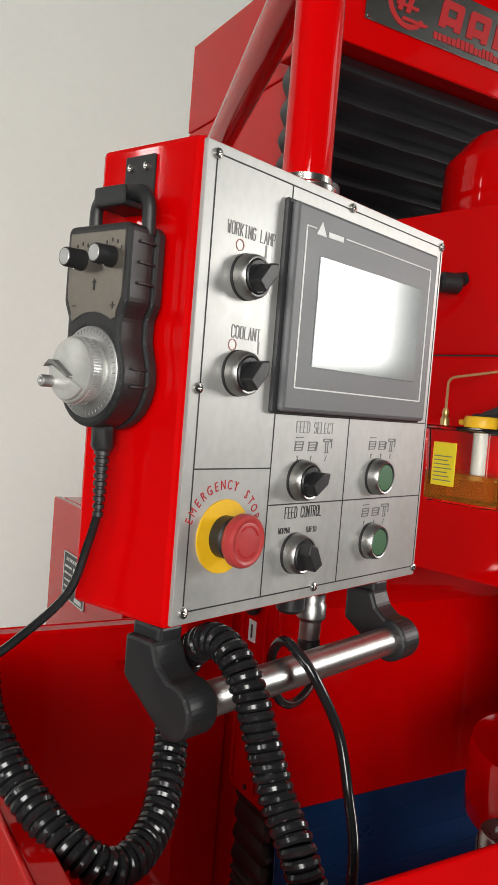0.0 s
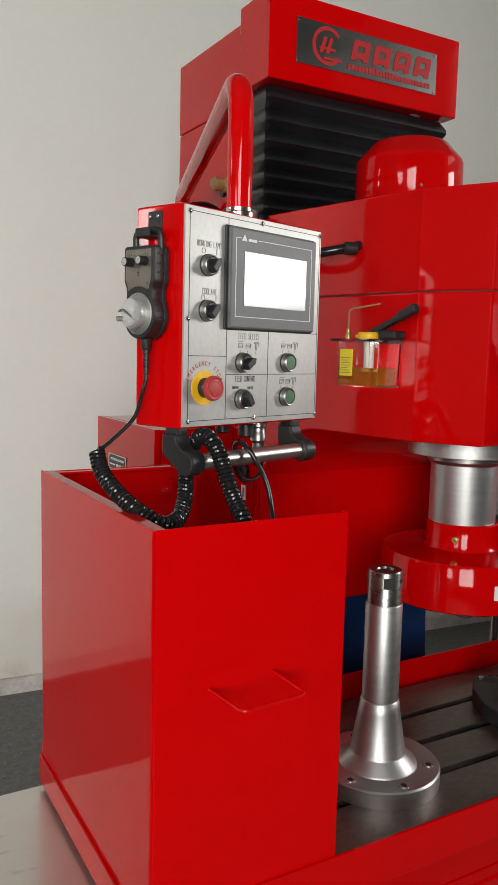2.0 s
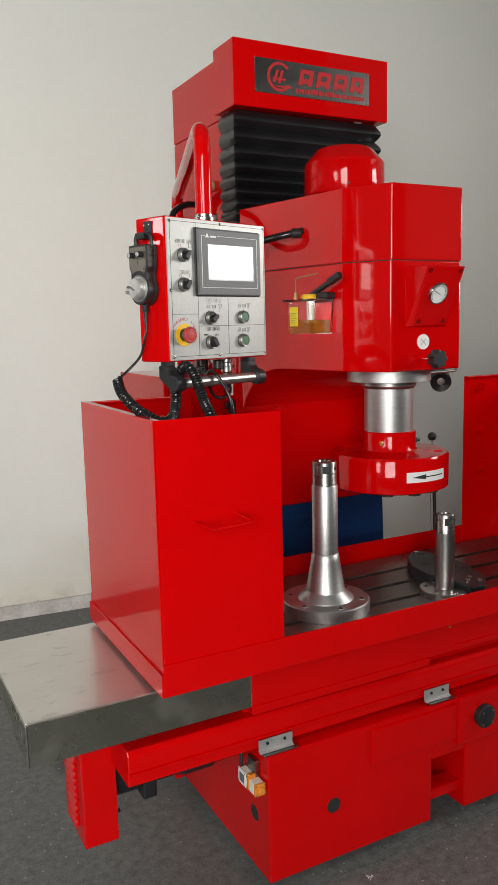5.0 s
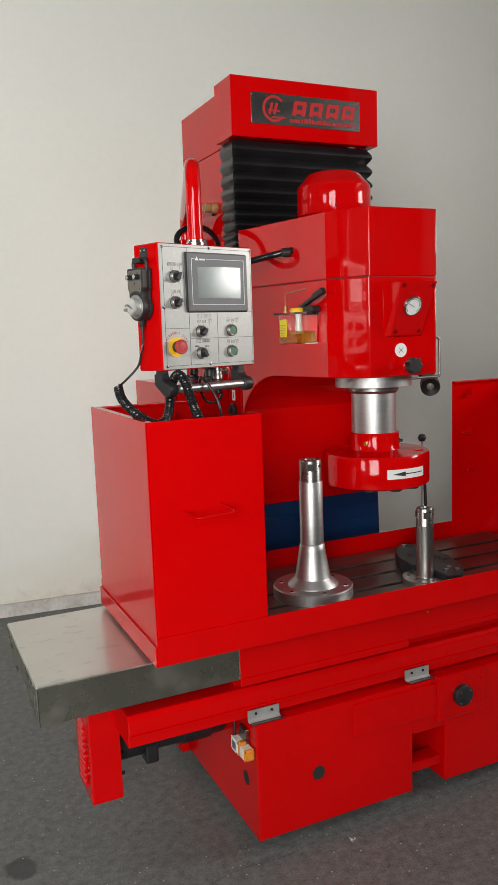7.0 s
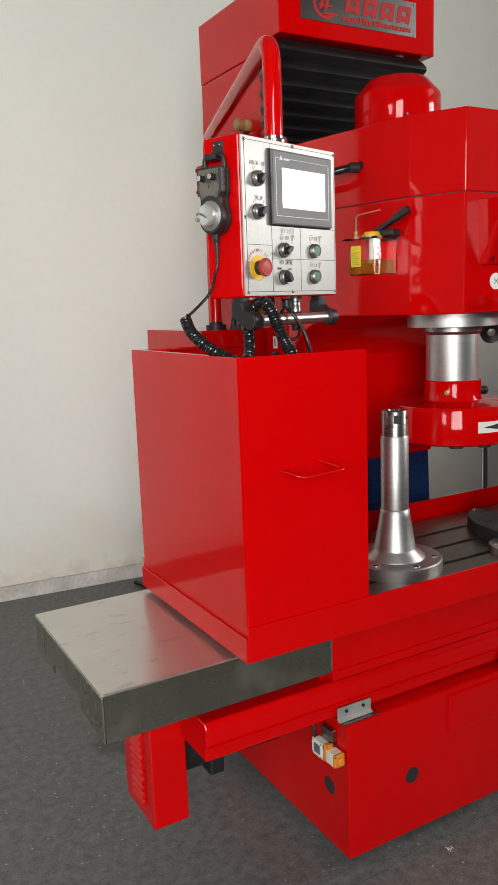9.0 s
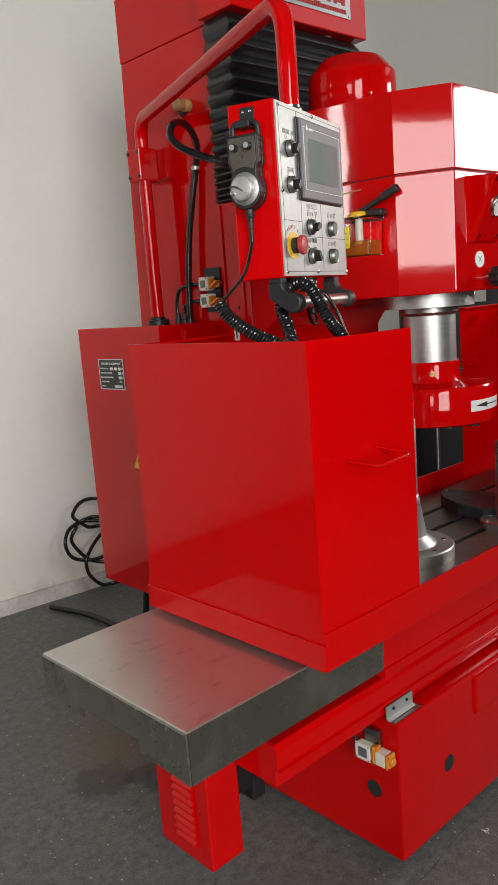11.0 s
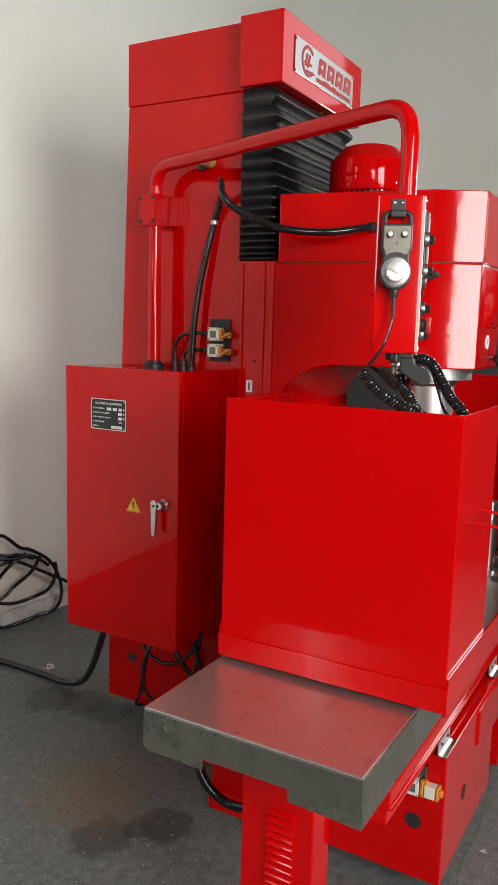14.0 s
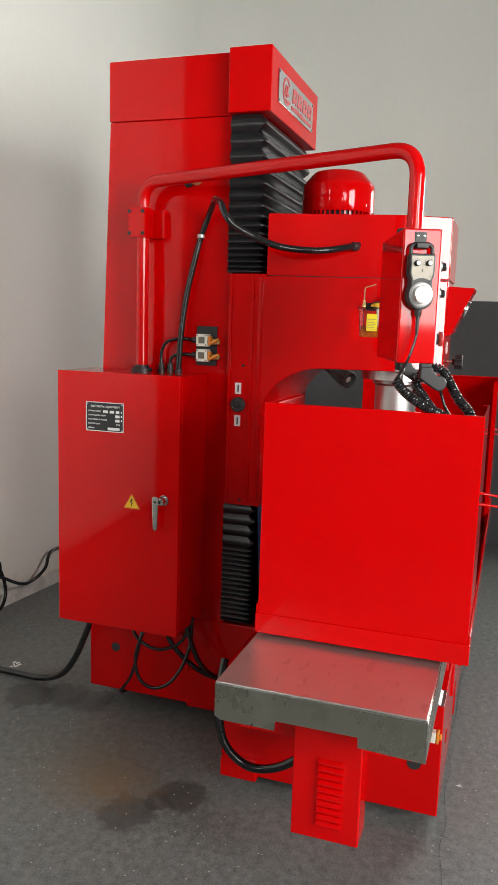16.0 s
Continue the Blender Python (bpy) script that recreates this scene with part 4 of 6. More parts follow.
def bellows(name, z_top, z_bot, pitches, x0, x1, y0, y1, inset, label):
    t = thing(name, ((x0 + x1) / 2, (y0 + y1) / 2, z_bot), label, "bellows")
    rings, z, n, sub_n = [], z_top, 12, 8
    folds = []
    while z > z_bot + 0.004:
        p = min(pitches(z), z - z_bot)
        folds.append((z, p))
        z -= p
    for z, p in folds:
        for i in range(sub_n + 1):
            f = i / sub_n
            k = 0.5 * f / 0.58 if f < 0.58 else 0.5 + 0.5 * (f - 0.58) / 0.42
            bulge = 0.4 * (1 - abs(2 * k - 1)) + 0.6 * math.sin(math.pi * k)
            d = inset * (1 - bulge)
            zz = z - p * f
            amp = 0.35 * min(1.0, p / 0.046)
            sag = 0.003 * amp * noise.noise(Vector((z * 13, 1.0, 2.0)))
            xl, xr = x0 + d * 0.5 + sag, x1 - d * 0.5 + sag
            yf = y0 + d
            pts = [(xl, y1, zz)]
            pts += [(xl, y1 + (yf + 0.008 - y1) * j / 3, zz - 0.004 * amp * noise.noise(Vector((j, z * 20, 0)))) for j in (1, 2, 3)]
            pts += [(xl + 0.008 + (xr - xl - 0.016) * j / n, yf + 0.003 * amp * noise.noise(Vector((j * 0.7, z * 30, 3))), zz + 0.005 * amp * noise.noise(Vector((j * 0.6, z * 8, 7)))) for j in range(n + 1)]
            pts += [(xr, y1 + (yf + 0.008 - y1) * j / 3, zz) for j in (3, 2, 1)]
            pts += [(xr, y1, zz)]
            rings.append(pts)
    for k in range(0, len(rings), sub_n + 1):
        bm = bmesh.new()
        strip = [[bm.verts.new(p) for p in r] for r in rings[k:k + sub_n + 1]]
        for a, b in zip(strip, strip[1:]):
            for j in range(len(a) - 1):
                bm.faces.new((a[j], a[j + 1], b[j + 1], b[j])).smooth = True
        part("pleat", bm, BELLOWS, t)
    return t


bellows("way_bellows", 2.153, 1.646, lambda z: 0.031 + 0.024 * (z - 1.85) / 0.30 if z > 1.85 else 0.015 + 0.016 * (z - 1.646) / 0.204, 0.777, 1.356, 1.146, 1.268, 0.024, "black pleated bellows way cover below the hood")
bellows("lower_bellows", 0.852, 0.412, lambda z: 0.040 if z > 0.72 else 0.018, 0.80, 1.335, 1.152, 1.268, 0.016, "black pleated bellows under the carriage")
t = thing("apron_plate", (1.08, 1.13, 0.42), "dark blue painted sheet metal apron below the carriage", "apron")
part("sheet", prism([(1.118, 0.42), (1.122, 0.42), (1.144, 0.858), (1.140, 0.858)], "x", 0.81, 1.352), BLUE, t)
for k in range(5):
    z = 0.60 + 0.05 * k
    part("crease", box(0.812, 1.350, 1.1165 + 0.05 * (z - 0.42), 1.1195 + 0.05 * (z - 0.42), z, z + 0.003, 0.0008), BLUE, t)

# ---------------------------------------------------------------- carriage and spindle head


def head_x(y):
    """Left and right side of the head: a short splayed nose, then a long slight taper."""
    k = (y - 0.555) / 0.125 * 0.073 if y < 0.68 else 0.073 + 0.189 * (y - 0.68)
    return 0.935 - k, 1.177 + k


def tapered(profile, bevel, inset=0.0):
    """A body with the given side profile (y, z), as wide as the head is at each y."""
    bm = bmesh.new()
    left = [bm.verts.new((-1, y, z)) for y, z in profile]
    right = [bm.verts.new((1, y, z)) for y, z in profile]
    bm.faces.new(left)
    bm.faces.new(right[::-1])
    for i in range(len(profile)):
        j = (i + 1) % len(profile)
        bm.faces.new((left[i], left[j], right[j], right[i]))
    bmesh.ops.bisect_plane(bm, geom=bm.verts[:] + bm.edges[:] + bm.faces[:], dist=1e-6, plane_co=(0, 0.68, 0), plane_no=(0, 1, 0))
    for v in bm.verts:
        v.co.x = head_x(v.co.y)[0] + inset if v.co.x < 0 else head_x(v.co.y)[1] - inset
    bmesh.ops.recalc_face_normals(bm, faces=bm.faces)
    if bevel:
        sharp = [e for e in bm.edges if e.calc_face_angle(0) > radians(30)]
        bmesh.ops.bevel(bm, geom=sharp, offset=bevel, segments=3, affect="EDGES", profile=0.5)
    for f in bm.faces:
        f.smooth = abs(f.normal.x) < 0.3 and abs(f.normal.y) < 0.999 and abs(f.normal.z) < 0.999
    return bm


def spindle_head():
    t = thing("headstock", (1.056, 0.84, 1.338), "glossy red tapered headstock casting with its vertical carriage", "headstock")
    arch = [(1.15 - 0.21 + 0.2 * math.sin(radians(a)), 1.140 + 0.198 * math.cos(radians(a))) for a in range(0, 91, 9)]
    prof = [(0.555, 1.6378), (0.555, 1.342), (0.56, 1.338)] + arch + [(1.152, 1.10), (1.152, 1.6378)]
    part("casting", tapered(prof, 0.004), RED_HEAD, t)
    part("cover", tapered([(0.553, 1.6395), (1.128, 1.6395), (1.128, 1.838), (0.553, 1.838)], 0.003, -0.001), RED_HEAD, t)
    part("seam_gasket", tapered([(0.558, 1.632), (1.12, 1.632), (1.12, 1.643), (0.558, 1.643)], 0, 0.003), BLACK_INK, t)
    bm = box(0.777, 1.357, 1.128, 1.258, 0.853, 1.644, 0.004)
    car = part("carriage", bm, RED, t)
    for y in (1.137, 1.168, 1.245):
        part("guide_rib", box(0.772, 0.7785, y, y + 0.010, 0.87, 1.64, 0.002), RED, car)
    for z in (0.872, 1.338):
        screw(t, (0.7768, 1.20, z), "x", 0.005, 0.002, BLACK_METAL)
    return t


spindle_head()


def oiler_labels():
    """Two stickers and the lock knob on the carriage side."""
    for z in (1.260, 1.149):
        t = thing("sticker", (0.775, 1.216, z), "small white sticker with black arrow mark on the carriage", "sticker", group="stickers on the carriage")
        part("card", box(0.7745, 0.7768, 1.205, 1.227, z - 0.019, z + 0.019, 0.0004), WHITE, t)
        part("mark", box(0.7738, 0.7748, 1.213, 1.218, z - 0.012, z + 0.012), BLACK_INK, t)
    t = thing("lock_knob", (0.76, 1.21, 1.205), "round black locking knob on the carriage side", "knob")
    part("disc", cyl(0.026, 0.014, (0.7625, 1.213, 1.205), "x", 28, 0.003), BLACK, t)
    part("hub", cyl(0.009, 0.012, (0.751, 1.213, 1.205), "x", 16, 0.002), BLACK_METAL, t)
    for k in range(3):
        a = radians(90 + 120 * k)
        part("knob_screw", cyl(0.003, 0.002, (0.7608, 1.213 + 0.018 * math.cos(a), 1.205 + 0.018 * math.sin(a)), "x", 10), CHROME, t)


oiler_labels()


def spindle_motor():
    c = (1.066, 0.964)
    t = thing("spindle_motor", (c[0], c[1], 1.838), "red domed spindle motor with cooling slots", "motor")
    part("dome", lathe([(0.124, 1.870), (0.126, 1.874), (0.1255, 1.958), (0.1235, 1.966), (0.118, 1.973), (0.092, 2.003), (0.086, 2.008), (0.075, 2.012), (0.03, 2.018), (0, 2.018)], (c[0], c[1], 0), "z", 64), RED, t)
    part("core", lathe([(0, 1.838), (0.110, 1.838), (0.110, 1.872), (0, 1.872)], (c[0], c[1], 0), "z", 48), BLACK_METAL, t)
    part("base_ring", lathe([(0.10, 1.8385), (0.124, 1.8385), (0.124, 1.846), (0.10, 1.846)], (c[0], c[1], 0), "z", 64), RED, t)
    for k in range(44):
        a = 2 * math.pi * k / 44
        fin = box(0.106, 0.121, -0.0026, 0.0026, 1.845, 1.872, 0)
        fin.transform(Matrix.Translation((c[0], c[1], 0)) @ Matrix.Rotation(a, 4, "Z"))
        part("fin", fin, RED, t)
    screw(t, (c[0] - 0.06, c[1] - 0.111, 1.89), "y", 0.004, 0.003)
    return t


spindle_motor()


def spindle():
    c = (1.056, 0.722)
    t = thing("spindle", (c[0], c[1], 1.15), "satin aluminium spindle quill with top flange", "spindle")
    part("flange", lathe([(0, 1.338), (0.1222, 1.338), (0.123, 1.3372), (0.123, 1.3025), (0.1222, 1.3015), (0.08, 1.301), (0.0, 1.298)], (*c, 0), "z", 72), ALU, t)
    part("neck", lathe([(0, 1.30), (0.081, 1.303), (0.081, 1.288), (0.074, 1.280), (0, 1.278)], (*c, 0), "z", 64), SATIN, t)
    part("quill", lathe([(0, 1.285), (0.072, 1.290), (0.072, 1.148), (0, 1.148)], (*c, 0), "z", 72), ALU, t)
    g = thing("wheel_guard", (c[0], c[1], 0.98), "red drum guard with white arrow sticker around the spindle", "guard")
    d = (1.060, 0.722)
    part("drum", lathe([(0, 0.985), (0.165, 0.985), (0.174, 0.990), (0.175, 1.0), (0.175, 1.083), (0.171, 1.090), (0.11, 1.093), (0.082, 1.096), (0.078, 1.102), (0.078, 1.150), (0.075, 1.153), (0, 1.153)], (*d, 0), "z", 96), RED, g)
    for a in (215, 318):
        q = radians(a)
        b = lathe([(0, -0.002), (0.0075, -0.002), (0.0075, 0.004), (0.0045, 0.004), (0.0045, 0.012), (0, 0.012)], (0, 0, 0), "x", 12)
        b.transform(Matrix.Translation((d[0] + 0.078 * math.cos(q), d[1] + 0.078 * math.sin(q), 1.122)) @ Matrix.Rotation(q, 4, "Z"))
        part("pinch_screw", b, BRASS if a < 300 else BLACK_METAL, g)
    bl = lathe([(0.03, 0), (0.03, 0.003), (0, 0.003)], (d[0] + 0.10, d[1] - 0.075, 1.091), "z", 28)
    part("cap", bl, RED, g)
    for a in (230, 262, 292):
        q = radians(a)
        part("foot", cyl(0.02, 0.008, (d[0] + 0.14 * math.cos(q), d[1] + 0.14 * math.sin(q), 0.978), "z", 16, 0.002), BLACK, g)
    # arrow sticker that follows the drum
    def patch(a0, a1, z0, z1, r, name, material, parent, taper=None):
        bm = bmesh.new()
        n = 16
        rows = []
        for i in range(n + 1):
            f = i / n
            a = radians(a0 + (a1 - a0) * f)
            zl, zh = (z0, z1) if taper is None else taper(f)
            rows.append((bm.verts.new((d[0] + r * math.cos(a), d[1] + r * math.sin(a), zl)), bm.verts.new((d[0] + r * math.cos(a), d[1] + r * math.sin(a), zh))))
        for p, q in zip(rows, rows[1:]):
            bm.faces.new((p[0], q[0], q[1], p[1])).smooth = True
        return part(name, bm, material, parent)
    st = patch(248, 294, 1.022, 1.052, 0.1756, "arrow_sticker", WHITE, g)
    patch(268, 291, 1.0355, 1.0385, 0.1761, "arrow_shaft", BLACK_INK, st)
    patch(253, 268, 0, 0, 0.1761, "arrow_head", BLACK_INK, st, lambda f: (1.037 - 0.0075 * f, 1.037 + 0.0075 * f))


spindle()


def gauge_pod():
    t = thing("gauge_pod", (1.05, 0.52, 1.46), "red wedge housing with round dial gauge on the head", "gauge")
    top, bot, ftop, fbot = (0.980, 1.130), (0.983, 1.125), (0.990, 1.098), (1.0, 1.112)
    bm = bmesh.new()
    v = [bm.verts.new(p) for p in ((top[0], 0.556, 1.622), (top[1], 0.556, 1.622), (bot[1], 0.556, 1.458), (bot[0], 0.556, 1.458),
                                    (ftop[0], 0.472, 1.618), (ftop[1] + 0.02, 0.472, 1.618), (fbot[1], 0.542, 1.462), (fbot[0], 0.542, 1.462))]
    for f in ((0, 1, 2, 3), (4, 5, 6, 7), (0, 1, 5, 4), (1, 2, 6, 5), (2, 3, 7, 6), (3, 0, 4, 7)):
        bm.faces.new([v[i] for i in f])
    bmesh.ops.recalc_face_normals(bm, faces=bm.faces)
    bmesh.ops.bevel(bm, geom=bm.edges[:], offset=0.003, segments=2, affect="EDGES", profile=0.5)
    part("housing", bm, RED, t)
    tilt = Matrix.Translation((1.049, 0.5035, 1.549)) @ Matrix.Rotation(math.atan2(0.07, 0.156), 4, "X")
    bz = part("bezel", moved(lathe([(0.0268, -0.008), (0.0295, -0.008), (0.0315, -0.005), (0.0315, 0.002), (0.0268, 0.002), (0.0268, -0.008)], (0, 0, 0), "y", 40), tilt), CHROME, t, "chrome bezel")
    dial = part("dial", moved(lathe([(0, -0.006), (0.0268, -0.006)], (0, 0, 0), "y", 40), tilt), WHITE, bz)
    ticks = bmesh.new()
    for k in range(28):
        a = radians(-45 + 270 * k / 27)
        b = box(0.0205, 0.0252, -0.0068, -0.0062, -0.0005, 0.0005)
        b.transform(Matrix.Rotation(-a, 4, "Y"))
        join(ticks, b)
    nd = box(-0.006, 0.019, -0.0072, -0.0064, -0.0008, 0.0008)
    nd.transform(Matrix.Rotation(radians(205), 4, "Y"))
    join(ticks, nd)
    part("dial_marks", moved(ticks, tilt), BLACK_INK, bz)
    for x, z in ((1.002, 1.606), (1.105, 1.606), (1.012, 1.474), (1.098, 1.474)):
        y = 0.472 + 0.07 * (1.618 - z) / 0.156
        part("screw", moved(lathe([(0, -0.0006), (0.0045, -0.0006), (0.0048, -0.002), (0.0068, -0.002), (0.0072, 0.002), (0, 0.002)], (0, 0, 0), "y", 16), Matrix.Translation((x, y, z)) @ Matrix.Rotation(math.atan2(0.07, 0.156), 4, "X")), DARK_RED, t)
    b = thing("badge", (1.036, 0.552, 1.40), "round white badge with a thin cross on the head", "badge")
    part("disc", lathe([(0, -0.002), (0.021, -0.002), (0.021, 0), (0, 0)], (1.044, 0.5548, 1.418), "y", 36), WHITE, b)
    for k in (45, -45):
        part("cross_bar", moved(box(-0.011, 0.011, -0.0028, -0.0018, -0.0007, 0.0007), Matrix.Translation((1.044, 0.5548, 1.418)) @ Matrix.Rotation(radians(k), 4, "Y")), GREY_INK, b)
    k = thing("star_knob", (1.062, 0.53, 1.37), "black lobed star knob on a steel stud", "knob")
    part("stud", cyl(0.006, 0.05, (1.06, 0.52, 1.371), "y", 14), CHROME, k)
    out = [((0.0235 + 0.003 * math.cos(7 * a)) * math.cos(a), (0.0235 + 0.003 * math.cos(7 * a)) * math.sin(a)) for a in [2 * math.pi * i / 56 for i in range(56)]]
    part("grip", prism(shift(out, 1.06, 1.371), "y", 0.500, 0.526, 0.002), BLACK, k)
    part("boss", cyl(0.012, 0.01, (1.06, 0.524, 1.371), "y", 18, 0.002), BLACK, k)
    w = thing("work_lamp", (1.48, 1.0, 1.27), "black cylindrical spot lamp hanging below the head", "lamp")
    aim = Matrix.Translation((1.49, 0.985, 1.262)) @ Matrix.Rotation(radians(-32), 4, "Z") @ Matrix.Rotation(radians(20), 4, "X")
    part("body", moved(lathe([(0.02, 0.085), (0.026, 0.08), (0.0365, 0.02), (0.0365, -0.012), (0.0345, -0.0135), (0.030, -0.012), (0.014, -0.007), (0.0135, -0.004), (0, -0.004)], (0, 0, 0), "y", 32), aim), BLACK, w)
    part("lens", moved(lathe([(0, -0.0075), (0.007, -0.0065), (0.0132, -0.0045)], (0, 0, 0), "y", 24), aim), DIAL, w)
    part("arm", tube(bent([(1.52, 1.05, 1.275), (1.52, 1.10, 1.31), (1.43, 1.14, 1.33), (1.355, 1.18, 1.33)], 0.02), 0.009), BLACK, w)
    s = thing("chart_board", (1.34, 0.75, 1.32), "pale chart card in a bent wire frame beside the head", "chart")
    part("card", box(1.21, 1.336, 0.7535, 0.756, 1.324, 1.442, 0.0005), CARD, s)
    part("wire_frame", tube(bent([(1.21, 0.7545, 1.449), (1.349, 0.7545, 1.449), (1.352, 0.7545, 1.315), (1.21, 0.7545, 1.313)], 0.014), 0.0045, 10), SATIN, s, "bent bright wire frame")
    part("print_block", box(1.320, 1.334, 0.7525, 0.7538, 1.41, 1.44), WHITE, s)
    part("print_rows", box(1.320, 1.334, 0.7525, 0.7538, 1.33, 1.36), GREY_INK, s)
    return t


gauge_pod()

# ---------------------------------------------------------------- hand oil pump on the head's side
SIDE = Matrix.Translation((0.8305, 0.842, 0)) @ Matrix.Rotation(math.atan2(-0.45, 0.085), 4, "Z")
# local x runs forward along the head's side, local -y points away from it


def oil_pump():
    t = tagged(new("oil_pump"), "clear hand lubricator half filled with amber oil on the head", "oil pump")
    t.matrix_basis = SIDE @ Matrix.Translation((0.079, 0, 1.446))
    w0, w1, d0, d1 = -0.060, 0.052, -0.086, -0.003

    def shell(x0, x1, y0, y1, z0, z1, th):
        bm = bmesh.new()
        o = [(x0 + 0.012, y0), (x1 - 0.012, y0), (x1, y0 + 0.012), (x1, y1), (x0, y1), (x0, y0 + 0.012)]
        i = [(x0 + 0.012 + th, y0 + th), (x1 - 0.012 - th, y0 + th), (x1 - th, y0 + 0.012 + th), (x1 - th, y1 - th), (x0 + th, y1 - th), (x0 + th, y0 + 0.012 + th)]
        k = 0.93
        cx, cy = (x0 + x1) / 2, y1
        f = lambda p: (cx + (p[0] - cx) * k, cy + (p[1] - cy) * k)
        lo = [bm.verts.new((*f(p), z0)) for p in o]
        ho = [bm.verts.new((*p, z1)) for p in o]
        hi = [bm.verts.new((*p, z1)) for p in i]
        li = [bm.verts.new((*f(p), z0 + th)) for p in i]
        n = len(o)
        bm.faces.new(lo[::-1])
        bm.faces.new(li)
        for j in range(n):
            m = (j + 1) % n
            bm.faces.new((lo[j], lo[m], ho[m], ho[j]))
            bm.faces.new((ho[j], ho[m], hi[m], hi[j]))
            bm.faces.new((hi[j], hi[m], li[m], li[j]))
        return bm
    tank = part("tank", shell(w0, w1, d0, d1, 0, 0.092, 0.003), CLEAR, t, "clear plastic tank", local=True)
    part("oil", box(w0 + 0.0068, w1 - 0.0068, d0 + 0.0068, d1 - 0.005, 0.003, 0.039, 0.003), OIL, tank, "amber oil", local=True)
    tank.visible_shadow = False
    tank.children[0].visible_shadow = False
    lid = bmesh.new()
    box(w0 - 0.005, w1 + 0.005, d0 - 0.005, d1, 0.091, 0.097, 0.002, lid)
    part("lid", lid, CLEAR, t, local=True).visible_shadow = False
    part("pump_tube", cyl(0.010, 0.062, (0.004, -0.045, 0.031), "z", 20), principled("milky_plastic", (0.5, 0.49, 0.44), 0.4), t, local=True)
    cap = part("filler_cap", lathe([(0, 0), (0.020, 0), (0.021, 0.003), (0.021, 0.011), (0.019, 0.014), (0, 0.014)], (0.004, -0.05, 0.097), "z", 28), YELLOW, t, "yellow filler cap", local=True)
    part("cap_tab", box(-0.024, -0.012, -0.058, -0.042, 0.099, 0.106, 0.002), YELLOW, cap, local=True)
    part("label", box(-0.036, -0.003, -0.0885, -0.0862, 0.022, 0.076, 0.0004), LEMON, t, "yellow label", local=True)
    bars = bmesh.new()
    for k in range(7):
        box(-0.033, -0.007 - 0.003 * (k % 3), -0.0892, -0.0884, 0.028 + 0.005 * k, 0.0292 + 0.005 * k, 0, bars)
    part("label_bars", bars, GREY_INK, t, local=True)
    part("pump_head", box(-0.02, 0.066, -0.04, -0.004, 0.0965, 0.115, 0.005), BLACK, t, local=True)
    lv = moved(box(-0.012, 0.105, -0.008, 0.008, -0.006, 0.006, 0.003), Matrix.Translation((0.0, -0.03, 0.112)) @ Matrix.Rotation(radians(-23), 4, "Y"))
    lever = part("lever", lv, BLACK, t, "black pump lever", local=True)
    part("lever_grip", moved(box(0.07, 0.118, -0.009, 0.009, -0.010, 0.009, 0.004), Matrix.Translation((0.0, -0.03, 0.114)) @ Matrix.Rotation(radians(-23), 4, "Y")), BLACK, lever, local=True)
    part("fitting", lathe([(0, 0), (0.006, 0), (0.006, 0.008), (0.004, 0.012), (0.005, 0.016), (0.003, 0.022), (0, 0.022)], (-0.046, -0.055, 0.097), "z", 14), BRASS, t, local=True)
    part("pipe", tube(bent([(-0.046, -0.055, 0.115), (-0.046, -0.055, 0.158), (-0.01, 0.004, 0.172)], 0.012), 0.0018, 8), TAN, t, local=True)
    part("bracket", box(w0 + 0.02, w1 - 0.004, -0.006, 0.002, 0.088, 0.112, 0.001), BLACK_METAL, t, local=True)
    return t


oil_pump()

# ---------------------------------------------------------------- electrical cabinet


def electrical_cabinet():
    t = thing("electrical_cabinet", (0.68, 1.55, 0.43), "tall red sheet steel electrical cabinet with closed door", "cabinet")
    part("body", box(0.600, 0.812, 1.345, 1.800, 0.418, 1.303, 0.004), RED, t)
    door = part("door", box(0.580, 0.598, 1.344, 1.801, 0.417, 1.304, 0.003), RED, t)
    part("door_seal", box(0.597, 0.602, 1.351, 1.794, 0.424, 1.297), BLACK_INK, t)
    # lever handle
    h = part("lever_handle", moved(prism([(-0.012, 0.012), (-0.006, 0.018), (0.006, 0.018), (0.012, 0.012), (0.0075, -0.09), (0.004, -0.098), (-0.004, -0.098), (-0.007, -0.09)], "x", -0.006, 0.004, 0.002), Matrix.Translation((0.554, 1.414, 0.889))), CHROME, t, "chrome lever handle")
    part("spindle", cyl(0.012, 0.034, (0.549, 1.396, 0.890), "x", 20, 0.002), CHROME, h)
    part("rose", cyl(0.018, 0.006, (0.574, 1.396, 0.890), "x", 24, 0.002), CHROME, h)
    part("bridge", box(0.549, 0.558, 1.394, 1.416, 0.882, 0.898, 0.002), CHROME, h)
    part("lever_screw", cyl(0.004, 0.002, (0.5465, 1.414, 0.889), "x", 12), BLACK_METAL, h)
    for y in (1.36, 1.5, 1.66):
        part("cable_gland", cyl(0.014, 0.02, (0.72, y + 0.016, 0.400), "z", 16, 0.003), BLACK, t)
    return t


electrical_cabinet()


def spun(bm, place):
    """Takes lettering that faces -y and turns it to face -x."""
    return moved(bm, Matrix.Translation(place) @ Matrix.Rotation(radians(-90), 4, "Z"))


